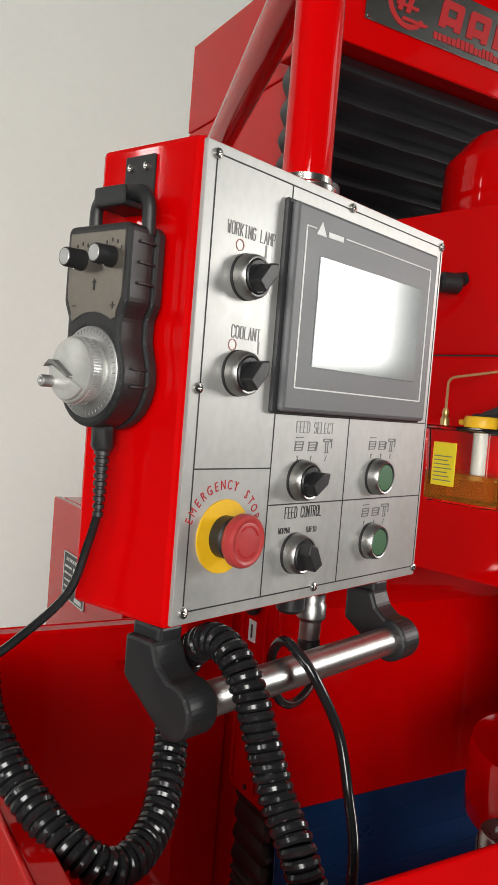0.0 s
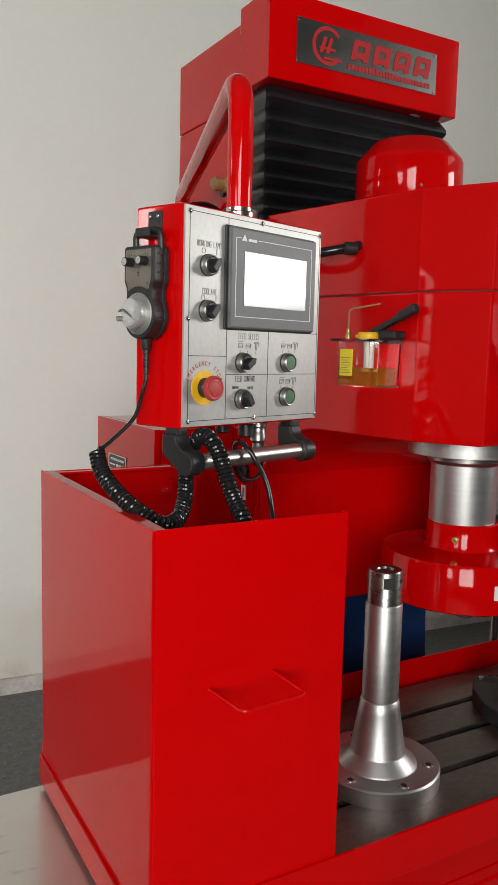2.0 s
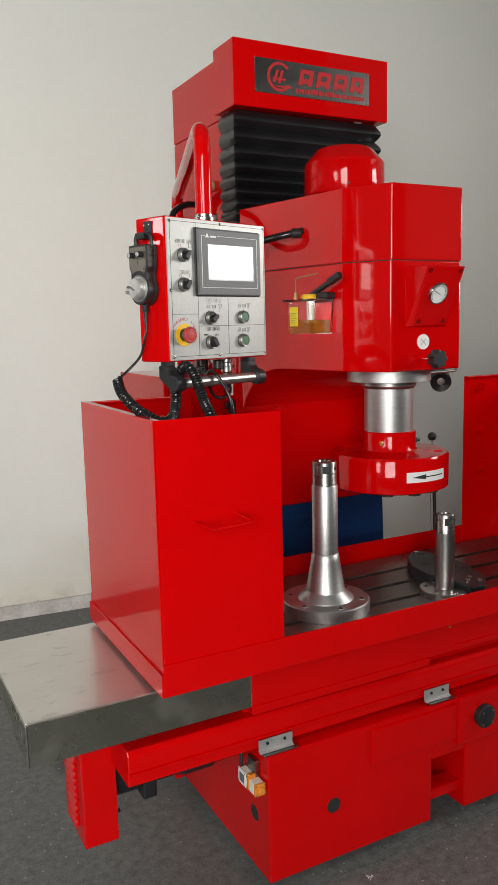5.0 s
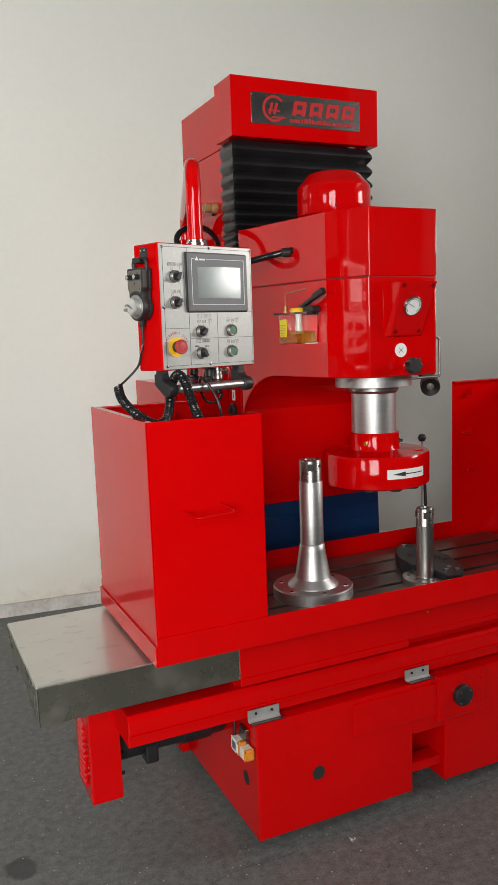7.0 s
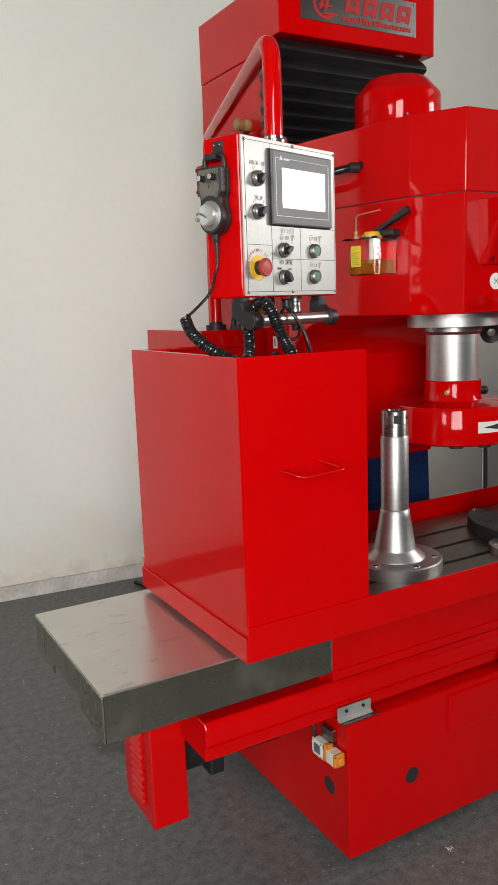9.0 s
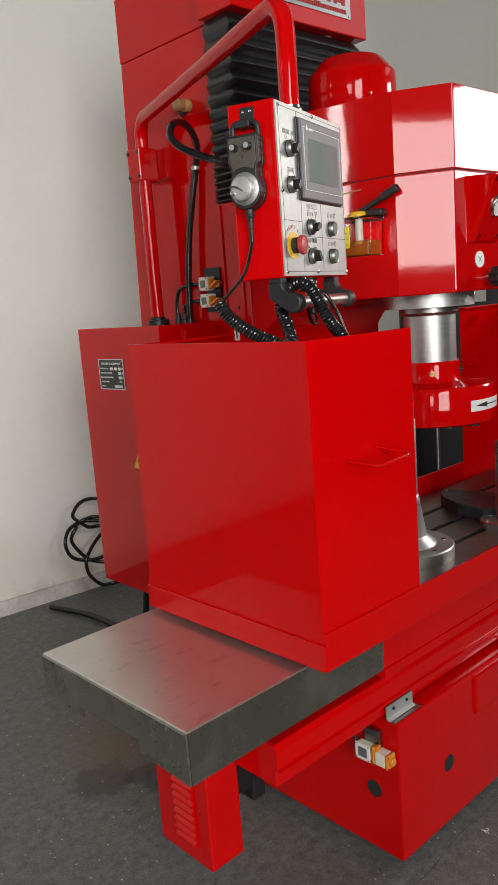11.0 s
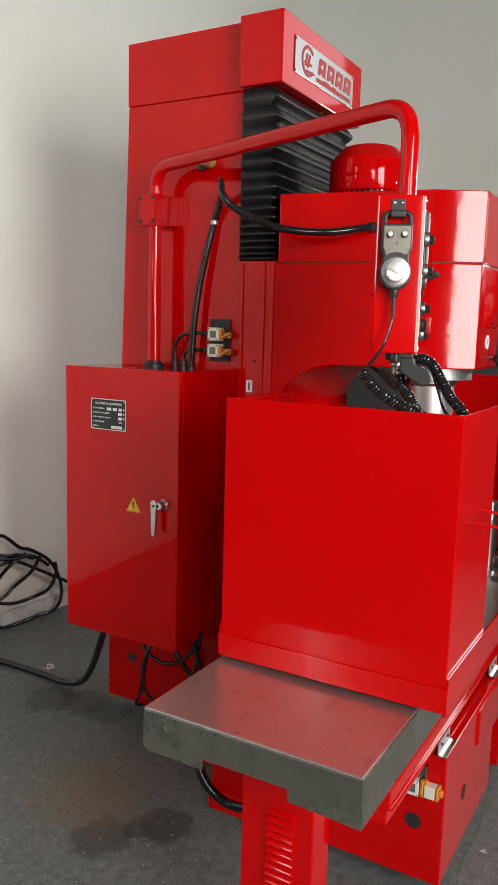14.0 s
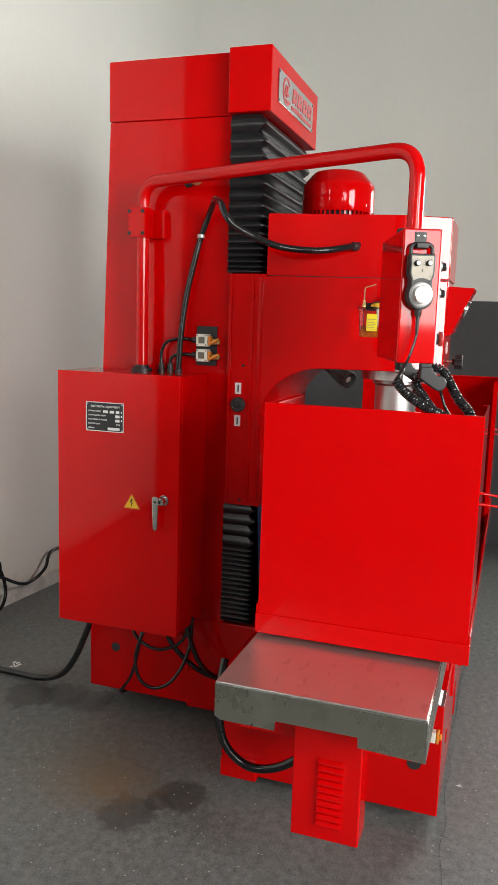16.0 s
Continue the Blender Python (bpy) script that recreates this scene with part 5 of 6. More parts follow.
def rating_plate():
    t = thing("rating_plate", (0.557, 1.602, 1.158), "black rating plate with white lettering riveted to the door", "rating plate")
    part("plate", box(0.5555, 0.558, 1.531, 1.673, 1.108, 1.207, 0.0006), BLACK, t)
    rim = bmesh.new()
    for y0, y1, z0, z1 in ((1.531, 1.673, 1.2045, 1.207), (1.531, 1.673, 1.108, 1.1105), (1.531, 1.5335, 1.108, 1.207), (1.6705, 1.673, 1.108, 1.207)):
        box(0.5548, 0.5562, y0, y1, z0, z1, 0, rim)
    part("rim", rim, WHITE, t)
    part("heading", spun(lettering("ELECTRICAL EQUIPMENT", 0.0098, (0, 0, 0)), (0.5550, 1.600, 1.192)), WHITE, t)
    bars, rows = bmesh.new(), bmesh.new()
    entries = (("ELECTRICAL SOURCE", ((1.608, 1.590), (1.583, 1.567), (1.560, 1.547))), ("SUM OF FULL LOAD CURRENT", ((1.562, 1.546),)),
               ("RATED CURRENT OF MAIN FUSE", ((1.562, 1.546),)), ("PROTECTIVE GRADE", ()), ("SERIAL NO.", ((1.590, 1.546),)))
    for k, (words, fields) in enumerate(entries):
        z = 1.176 - 0.0143 * k
        lettering(words, 0.0062, (1.664, 0, z), rows, "LEFT", 0, 0.78)
        for a, b in fields:
            box(0.5549, 0.5556, b, a, z - 0.005, z + 0.004, 0, bars)
        if k < 3:
            box(0.5550, 0.5556, 1.537, 1.541, z - 0.003, z + 0.003, 0, bars)
    for v in rows.verts:
        v.co = Vector((0.5551 + v.co.y, 2 * 1.664 - v.co.x, v.co.z))
    part("entry_words", rows, WHITE, t)
    part("entry_bars", bars, WHITE, t)
    part("protection_class", spun(lettering("IP54", 0.008, (0, 0, 0)), (0.5550, 1.552, 1.1335)), WHITE, t)
    for y in (1.537, 1.667):
        for z in (1.114, 1.201):
            screw(t, (0.5555, y, z), "x", 0.003, 0.0015)
    s = thing("warning_sign", (0.557, 1.50, 0.855), "yellow triangular high voltage warning sticker on the door", "warning sign")
    cy, cz = 1.499, 0.872
    tri = [(cy - 0.03, cz - 0.019), (cy + 0.03, cz - 0.019), (cy, cz + 0.032)]
    small = [(cy + (a - cy) * 0.84, cz + 0.0005 + (b - cz) * 0.84) for a, b in tri]
    part("border", prism(tri, "x", 0.5562, 0.5582), ORANGE, s)
    part("face", prism(small, "x", 0.5556, 0.5570), YELLOW, s)
    bolt = [(cy + 0.001, cz + 0.016), (cy + 0.006, cz + 0.002), (cy + 0.001, cz + 0.003), (cy + 0.001, cz - 0.013), (cy - 0.005, cz + 0.002), (cy - 0.0005, cz + 0.001), (cy - 0.004, cz + 0.015)]
    part("bolt_mark", prism(bolt, "x", 0.5549, 0.5562), BLACK_INK, s)
    for ob in (t, s):
        ob.location += Vector((0.022, 0.016, -0.003))


rating_plate()


def socket(z):
    t = thing("cable_connector", (0.8, 1.35, z), "cream heavy-duty cable connector with orange locking lever", "connector", group="connectors on the column")
    b = part("housing", box(0.772, 0.806, 1.332, 1.374, z - 0.021, z + 0.021, 0.003), CREAM, t)
    part("face_plate", box(0.7705, 0.7725, 1.342, 1.364, z - 0.011, z + 0.011, 0.0006), GREY_FACE, b)
    for y in (1.337, 1.369):
        for q in (-0.016, 0.016):
            part("face_screw", cyl(0.0022, 0.0015, (0.7708, y, z + q), "x", 8), BLACK_METAL, b)
    part("lever", moved(box(-0.004, 0.02, -0.004, 0.004, -0.016, 0.014, 0.002), Matrix.Translation((0.776, 1.326, z))), ORANGE, t)
    part("lever_arm", moved(box(-0.008, 0.008, -0.02, 0.02, -0.004, 0.004, 0.002), Matrix.Translation((0.78, 1.310, z - 0.004)) @ Matrix.Rotation(radians(-28), 4, "X")), ORANGE, t)
    part("latch", box(0.785, 0.80, 1.292, 1.322, z - 0.014, z + 0.006, 0.004), BRASS, t)
    part("boot", cyl(0.010, 0.022, (0.792, 1.374, z), "y", 16, 0.002), BLACK, t)
    return t


t = thing("connector_plate", (0.81, 1.348, 1.33), "dark mounting plate for the connectors on the column", "mounting plate")
part("plate", box(0.808, 0.8148, 1.311, 1.386, 1.33, 1.466, 0.001), BLACK_METAL, t)
socket(1.418)
socket(1.366)


def cable(name, points, r, label, material=None, n=10, extra=()):
    t = thing(name, points[0], label, "cable", group="machine cables")
    part("sheath", tube(smooth_path(points, n), r, 10), material or BLACK_SHINY, t)
    for nm, bm, m in extra:
        part(nm, bm, m, t)
    return t


def glands(x, y, z):
    return lathe([(0, 0), (0.013, 0), (0.013, 0.008), (0.010, 0.01), (0.010, 0.026), (0.008, 0.03), (0, 0.03)], (x, y, z), "z", 16)


cable("head_hose", [(0.783, 1.442, 1.303), (0.783, 1.436, 1.42), (0.788, 1.42, 1.56), (0.795, 1.393, 1.69), (0.800, 1.373, 1.77), (0.79, 1.347, 1.825), (0.742, 1.312, 1.860), (0.677, 1.276, 1.871), (0.605, 1.23, 1.846), (0.577, 1.205, 1.811), (0.588, 1.18, 1.779),
      (0.618, 1.12, 1.745), (0.648, 1.04, 1.717), (0.705, 0.94, 1.712), (0.775, 0.866, 1.728), (0.835, 0.838, 1.742)], 0.0105, "black ribbed hose arching from the cabinet to the head", None, 12,
      (("gland", glands(0.783, 1.442, 1.303), BLACK), ("clip", cyl(0.0135, 0.014, (0.7995, 1.3745, 1.761), "z", 18, 0.002), ALU),
       ("end_ferrule", moved(cyl(0.014, 0.03, (0, 0, 0), "x", 18, 0.003), Matrix.Translation((0.800, 0.851, 1.735)) @ Matrix.Rotation(radians(-20), 4, "Z")), BLACK)))
cable("connector_cable", [(0.788, 1.510, 1.303), (0.788, 1.510, 1.37), (0.788, 1.488, 1.408), (0.792, 1.435, 1.420), (0.795, 1.39, 1.418)], 0.006, "black cable looping from the cabinet to a connector", extra=(("gland", glands(0.788, 1.510, 1.303), BLACK),))
cable("connector_cable", [(0.788, 1.476, 1.303), (0.788, 1.476, 1.34), (0.789, 1.462, 1.360), (0.792, 1.425, 1.367), (0.795, 1.39, 1.365)], 0.006, "black cable looping from the cabinet to a connector", extra=(("gland", glands(0.788, 1.476, 1.303), BLACK),))
cable("power_cable", [(0.72, 1.73, 0.44), (0.735, 1.785, 0.30), (0.765, 1.85, 0.18), (0.80, 1.92, 0.095), (0.83, 2.0, 0.045), (0.85, 2.09, 0.02), (0.865, 2.2, 0.014), (0.86, 2.45, 0.014), (0.80, 2.68, 0.014)], 0.0125, "thick black power cable trailing across the floor")
cable("looped_cable", [(0.70, 1.49, 0.44), (0.675, 1.52, 0.36), (0.667, 1.54, 0.28), (0.665, 1.525, 0.205), (0.666, 1.475, 0.175), (0.67, 1.41, 0.20), (0.68, 1.36, 0.275), (0.70, 1.34, 0.36), (0.72, 1.345, 0.44)], 0.0062, "black cable hanging in a loop below the cabinet")
cable("looped_cable", [(0.70, 1.585, 0.44), (0.68, 1.55, 0.36), (0.674, 1.49, 0.325), (0.675, 1.43, 0.325), (0.69, 1.37, 0.36), (0.72, 1.34, 0.44)], 0.0062, "black cable hanging in a loop below the cabinet")
cable("looped_cable", [(0.70, 1.51, 0.44), (0.675, 1.525, 0.35), (0.68, 1.545, 0.26), (0.71, 1.58, 0.18), (0.755, 1.625, 0.12), (0.785, 1.66, 0.075), (0.82, 1.675, 0.05), (0.87, 1.66, 0.045)], 0.0062, "black cable hanging low and running under the column foot")
cable("looped_cable", [(0.70, 1.45, 0.44), (0.69, 1.42, 0.36), (0.70, 1.36, 0.29), (0.73, 1.28, 0.23), (0.78, 1.15, 0.20), (0.80, 1.12, 0.2)], 0.009, "black cable slung from the cabinet to the base")
cable("looped_cable", [(0.71, 1.37, 0.44), (0.70, 1.34, 0.36), (0.71, 1.30, 0.27), (0.75, 1.24, 0.21), (0.80, 1.13, 0.18)], 0.009, "black cable slung from the cabinet to the base")
cable("base_hose", [(0.40, 1.10, 0.46), (0.33, 1.09, 0.36), (0.30, 1.06, 0.25), (0.305, 0.985, 0.185), (0.31, 0.89, 0.20), (0.32, 0.80, 0.27), (0.33, 0.76, 0.34)], 0.013, "thick black hose sagging beside the base")
wy = 2.735
COILED = "black cable hung in loose coils against the wall"


def wall_loop(points):
    """Coils lean out from the wall towards the floor."""
    return [(x, min(wy, back_y(x) - 0.02) - 0.07 * max(0, 0.35 - z) + 0.006 * math.sin(9 * k), max(z, 0.01)) for k, (x, z) in enumerate(points)]


cable("coiled_cable", wall_loop([(2.35, 0.20), (2.15, 0.206), (2.02, 0.204), (1.875, 0.195), (1.80, 0.125), (1.706, 0.083), (1.60, 0.098), (1.45, 0.182), (1.235, 0.305), (1.131, 0.317), (1.079, 0.323), (1.03, 0.361), (1.003, 0.392), (1.008, 0.424), (1.043, 0.451), (1.09, 0.462), (1.145, 0.452), (1.195, 0.42), (1.25, 0.372), (1.327, 0.341), (1.421, 0.271),
      (1.484, 0.171), (1.491, 0.075), (1.44, 0.012), (1.349, 0.01), (1.276, 0.01), (1.161, 0.01), (1.094, 0.03), (1.045, 0.091), (1.034, 0.159), (1.064, 0.207), (1.118, 0.254), (1.191, 0.304), (1.29, 0.33)]), 0.0088, COILED)
cable("coiled_cable", wall_loop([(1.33, 0.30), (1.25, 0.335), (1.192, 0.345), (1.112, 0.366), (1.03, 0.363), (0.969, 0.333), (0.937, 0.272), (0.964, 0.203), (1.037, 0.167), (1.125, 0.16), (1.21, 0.19), (1.31, 0.24), (1.38, 0.30)]), 0.0088, COILED)
cable("coiled_cable", wall_loop([(1.421, 0.245), (1.33, 0.31), (1.192, 0.328), (1.05, 0.358), (0.999, 0.331), (0.977, 0.281), (1.004, 0.221), (1.053, 0.168), (1.103, 0.141), (1.187, 0.116), (1.30, 0.106), (1.406, 0.128), (1.47, 0.19), (1.46, 0.25)]), 0.0088, COILED)

# ---------------------------------------------------------------- support arm
t = thing("support_arm", (0.748, 1.567, 1.303), "bent red tubular arm carrying the control box", "support arm")
part("pipe", tube(bent([(0.748, 1.567, 1.306), (0.748, 1.567, 1.941), (0.413, 0.608, 1.945), (0.413, 0.608, 1.735)], 0.075, 12), 0.0205, 20), RED, t)
part("floor_flange", lathe([(0, 1.3035), (0.036, 1.3035), (0.036, 1.3145), (0.034, 1.316), (0.025, 1.317), (0.0245, 1.324), (0.021, 1.326)], (0.748, 1.567, 0), "z", 28), BLACK_METAL, t)
cl = part("clamp_block", box(0.718, 0.787, 1.545, 1.612, 1.757, 1.857, 0.004), RED, t)
part("clamp_bracket", box(0.788, 0.817, 1.505, 1.606, 1.760, 1.854, 0.003), RED, t)
for y in (1.554, 1.603):
    for z in (1.771, 1.843):
        part("clamp_bolt", lathe([(0, -0.004), (0.006, -0.004), (0.006, 0), (0, 0)], (0.7182, y, z), "x", 14), BLACK_METAL, cl)
t = thing("grip_pin", (0.78, 1.40, 1.955), "short tan turned grip and a black disc on the column", "grip")
# Round black disc on the column, just beside the grip
part("stud", cyl(0.015, 0.012, (0.804, 1.428, 1.946), "x", 18, 0.003), BLACK, t)
part("grip", moved(lathe([(0, 0), (0.017, 0), (0.019, 0.006), (0.019, 0.02), (0.016, 0.024), (0.018, 0.028), (0.018, 0.05), (0.014, 0.054), (0, 0.054)], (0, 0, 0), "z", 24), Matrix.Translation((0.815, 1.398, 1.956)) @ Matrix.Rotation(radians(-90), 4, "Y")), TAN, t)

# ---------------------------------------------------------------- control box
# local frame: x along the face, -y towards the operator, z up; the origin is the middle of the face
BOX_W, BOX_H, BOX_D = 0.325, 0.327, 0.096
BOX_AT, BOX_TURN = (0.4285, 0.5702, 1.5586), 18.0


FAINT_INK = principled("faint_engraving", (0.27, 0.265, 0.25), 0.6)
MID_INK = principled("worn_engraving", (0.23, 0.225, 0.215), 0.6)
FADED_RED_INK = principled("faded_red_engraving", (0.34, 0.15, 0.13), 0.6)
STROKES = {"A": "00 26 40|12 32", "C": "41 30 10 01 05 16 36 45", "D": "00 06 26 45 41 20 00", "E": "40 00 06 46|03 33", "F": "00 06 46|03 33",
           "G": "45 36 16 05 01 10 30 41 43 23", "I": "20 26|10 30|16 36", "K": "00 06|46 02|13 40", "L": "06 00 40", "M": "00 06 23 46 40", "N": "00 06 40 46",
           "O": "10 01 05 16 36 45 41 30 10", "P": "00 06 36 45 44 33 03", "R": "00 06 36 45 44 33 03|23 40", "S": "01 10 30 41 42 33 13 04 05 16 36 45",
           "T": "06 46|20 26", "W": "06 10 24 30 46", "X": "00 46|06 40", "Y": "06 23 46|23 20", "Z": "06 46 00 40"}


def engraved(words, height, width, u, v):
    """Single-stroke engraved capitals in the face of the control box."""
    bm = bmesh.new()
    cell = width / len(words)
    w = min(0.66 * cell, height * 0.7)
    for k, ch in enumerate(words):
        for line in STROKES.get(ch, "").split("|") if ch != " " else ():
            pts = [(u - width / 2 + cell * k + (cell - w) / 2 + w * int(q[0]) / 4, v - height / 2 + height * int(q[1]) / 6) for q in line.split()]
            for (a, b), (c, d) in zip(pts, pts[1:]):
                n = math.hypot(c - a, d - b)
                e = 0.034 * height
                bar = box(-e, n + e, -0.0003, 0.0003, -e, e)
                join(bm, moved(bar, Matrix.Translation((a, -0.0021, b)) @ Matrix.Rotation(-math.atan2(d - b, c - a), 4, "Y")))
    return bm


def sign_icon(bm, u, v, kind):
    # a small slide seen askew, with its travel arrow, or a column
    def line(a, b, c, d, e=0.0004):
        n = math.hypot(c - a, d - b)
        join(bm, moved(box(-e, n + e, -0.0005, 0.0004, -e, e), Matrix.Translation((u + a, 0, v + b)) @ Matrix.Rotation(-math.atan2(d - b, c - a), 4, "Y")))
    if kind < 2:
        for k in range(4):
            line(-0.005, -0.0045 + 0.0022 * k, 0.004, -0.0042 + 0.0022 * k)
        line(-0.005, -0.0045, -0.004, 0.0022)
        line(0.004, -0.0042, 0.0055, 0.0022)
        line(-0.004, 0.0055, 0.005, 0.0058) if kind == 0 else line(0.0055, -0.004, 0.0068, 0.002)
    else:
        for a, b, c, d in ((-0.005, 0.005, 0.004, 0.005), (-0.005, 0.003, 0.004, 0.003), (-0.005, 0.003, -0.005, 0.005), (0.004, 0.003, 0.004, 0.005), (-0.002, -0.006, -0.002, 0.003), (0.001, -0.006, 0.001, 0.003), (0.006, -0.002, 0.006, 0.005), (-0.003, -0.006, 0.002, -0.006)):
            line(a, b, c, d)


def control_box():
    t = thing("control_box", BOX_AT, "red control box with brushed steel face hung from an arm", "control box", BOX_TURN)
    w, h = BOX_W / 2, BOX_H / 2
    kw = {"local": True}
    bx = part("case", prism([(-w, 0.001), (w, 0.001), (w + 0.006, BOX_D), (-w - 0.006, BOX_D)], "z", -h, h, 0.004), RED, t, **kw)
    plate = part("face_plate", box(-w + 0.003, w - 0.003, -0.002, 0.002, -h + 0.003, h - 0.003, 0.0006), STEEL_PANEL, t, "brushed steel face plate", **kw)
    # engraved lines
    y0, y1, g = -0.0023, -0.0018, 0.0005
    for a, b, c in ((-0.146, 0.152, 0.153), (-0.146, 0.152, -0.152), (-0.150, -0.070, -0.055), (-0.070, 0.156, -0.0140), (-0.070, 0.156, -0.083)):
        part("engraved_line", box(a, b, y0, y1, c - g, c + g), BLACK_INK, plate, **kw)
    for x, z0, z1 in ((-0.150, -0.148, 0.149), (0.156, -0.148, 0.149), (-0.070, -0.152, 0.153), (0.0275, -0.152, -0.014)):
        part("engraved_line", box(x - g, x + g, y0, y1, z0, z1), BLACK_INK, plate, **kw)
    for s, size, width, u, v, ink in (("WORKING LAMP", 0.0084, 0.051, -0.1105, 0.1093, MID_INK), ("COOLANT", 0.0084, 0.031, -0.1089, 0.0403, MID_INK),
                                      ("FEED SELECT", 0.0086, 0.050, -0.0185, -0.0232, FAINT_INK), ("FEED CONTROL", 0.0086, 0.048, -0.0250, -0.0898, BLACK_INK),
                                      ("NORMAL", 0.0044, 0.016, -0.047, -0.1035, BLACK_INK), ("RAPID", 0.0044, 0.014, -0.0130, -0.1045, BLACK_INK)):
        part("engraved_word", engraved(s, size, width, u, v), ink, plate, **kw)
    for v in (0.099, 0.031):
        part("off_mark", prism(shift(arc_outline(0.0034, 0.0041, 0, 2 * math.pi - 0.01), -0.122, v), "y", -0.0024, -0.0018), FADED_RED_INK, plate, **kw)
        part("on_mark", box(-0.0955, -0.094, -0.0024, -0.0018, v - 0.004, v + 0.005), FAINT_INK, plate, **kw)
    for us, v in (((-0.038, -0.021, -0.001), -0.037), ((0.066, 0.082, 0.0975), -0.035), ((0.064, 0.080, 0.0955), -0.094)):
        for k, u in enumerate(us):
            icon = bmesh.new()
            sign_icon(icon, u, v, k)
            part("axis_icon", moved(icon, Matrix.Translation((0, -0.0019, 0))), GREY_INK, plate, **kw)
            part("axis_letter", engraved("XYZ"[k], 0.0038, 0.003, u - 0.001, v - 0.0105), GREY_INK, plate, **kw)
    arc = bmesh.new()
    text = "EMERGENCY STOP"
    for k, ch in enumerate(text):
        if ch != " ":
            a = radians(160 - 140 * k / (len(text) - 1))
            lettering(ch, 0.0098, (-0.1165 + 0.036 * math.cos(a), -0.0021, -0.1025 + 0.036 * math.sin(a)), arc, "CENTER", a - math.pi / 2, 0.72, 0.0003)
    part("stop_lettering", arc, RED_INK, plate, **kw)
    for u, v in ((-0.150, 0.1525), (0.156, 0.1535), (-0.152, -0.001), (-0.150, -0.1525), (0.156, -0.1530), (-0.004, -0.1525), (0.006, 0.1545)):
        part("face_screw", lathe([(0, -0.0025), (0.0017, -0.0025), (0.0017, -0.0045), (0.0034, -0.004), (0.0038, -0.003), (0.0038, -0.0018)], (u, 0, v), "y", 14), CHROME, plate, **kw)
    # touch screen terminal
    term = part("terminal", box(-0.079, 0.136, -0.0065, -0.0015, -0.0140, 0.1425, 0.002), DARK_HMI, t, "dark grey touch terminal", **kw)
    part("bezel", box(-0.0755, 0.1335, -0.0130, -0.006, -0.0120, 0.1405, 0.003), GREY_HMI, term, **kw)
    part("screen", box(-0.0455, 0.107, -0.0138, -0.0125, 0.0225, 0.1055, 0.0004), SCREEN, term, "pale grey matt screen glass", **kw)
    fr = bmesh.new()
    q0, q1, g = -0.0136, -0.0128, 0.0005
    for a, b, c, d in ((-0.064, -0.053, 0.1245, 0.1245), (-0.014, 0.120, 0.1245, 0.1245), (-0.064, 0.120, 0.0060, 0.0060)):
        box(a, b, q0, q1, c - g, d + g, 0, fr)
    for x in (-0.064, 0.120):
        box(x - g, x + g, q0, q1, 0.0060, 0.1245, 0, fr)
    part("frame_line", fr, WHITE, term, **kw)
    logo = prism([(-0.052, 0.1205), (-0.040, 0.1205), (-0.046, 0.1305)], "y", q0, q1)
    box(-0.037, -0.018, q0, q1, 0.1210, 0.1250, 0, logo)
    part("maker_mark", logo, WHITE, term, **kw)

    def bezel_ring(u, v, name):
        s = part(name, lathe([(0.0150, -0.0035), (0.0158, -0.0045), (0.0158, -0.008), (0.0148, -0.0125), (0.0136, -0.0138), (0.0124, -0.0135), (0.0120, -0.009), (0, -0.009)], (u, 0, v), "y", 36), SATIN, t, **kw)
        part("base_ring", lathe([(0.0162, -0.0018), (0.0162, -0.004), (0.0148, -0.0046), (0.012, -0.0046)], (u, 0, v), "y", 32), BLACK, s, **kw)
        return s

    for u, v, ang in ((-0.1135, 0.0785, 40), (-0.1145, 0.0120, 40), (-0.0337, -0.0645, 55), (-0.0340, -0.1218, -30)):
        s = bezel_ring(u, v, "selector_switch")
        kn = lathe([(0.0118, -0.009), (0.0118, -0.0135), (0.011, -0.0145), (0, -0.0145)], (u, 0, v), "y", 28)
        part("collar", kn, BLACK, s, **kw)
        bar = moved(prism([(-0.0052, -0.0105), (0.0052, -0.0105), (0.0058, 0.006), (0, 0.0128), (-0.0058, 0.006)], "y", -0.0245, -0.0135, 0.0012), Matrix.Translation((u, 0, v)) @ Matrix.Rotation(radians(ang), 4, "Y"))
        part("knob", bar, BLACK, s, "black pointer knob", **kw)
    for u, v in ((0.0747, -0.0635), (0.0740, -0.1205)):
        s = bezel_ring(u, v, "push_button")
        part("button", lathe([(0.0118, -0.009), (0.0118, -0.0125), (0.011, -0.0135), (0, -0.0138)], (u, 0, v), "y", 28), GREEN, s, "green push button", **kw)
    u, v = -0.1165, -0.1025
    ring = part("stop_ring", lathe([(0, -0.002), (0.0262, -0.002), (0.0262, -0.0032), (0.0, -0.0034)], (u, 0, v), "y", 48), YELLOW, t, "yellow emergency stop ring", **kw)
    part("stop_collar", lathe([(0.015, -0.003), (0.015, -0.012), (0.0125, -0.014), (0, -0.014)], (u, 0, v), "y", 32), BLACK, ring, **kw)
    cap = part("mushroom", lathe([(0, -0.01), (0.0108, -0.01), (0.0108, -0.0135), (0.0125, -0.0155), (0.017, -0.017), (0.0187, -0.0192), (0.019, -0.0225), (0.018, -0.0255), (0.016, -0.0268), (0.0142, -0.0266), (0.0134, -0.026), (0.012, -0.0263), (0, -0.0263)], (u, 0, v), "y", 48), MUSHROOM, ring, "faded red mushroom button", **kw)
    for a in (20, 200):
        part("turn_mark", prism(shift(arc_outline(0.0100, 0.0112, radians(a), radians(a + 110)), u, v), "y", -0.0268, -0.0260), RED_INK, ring, **kw)
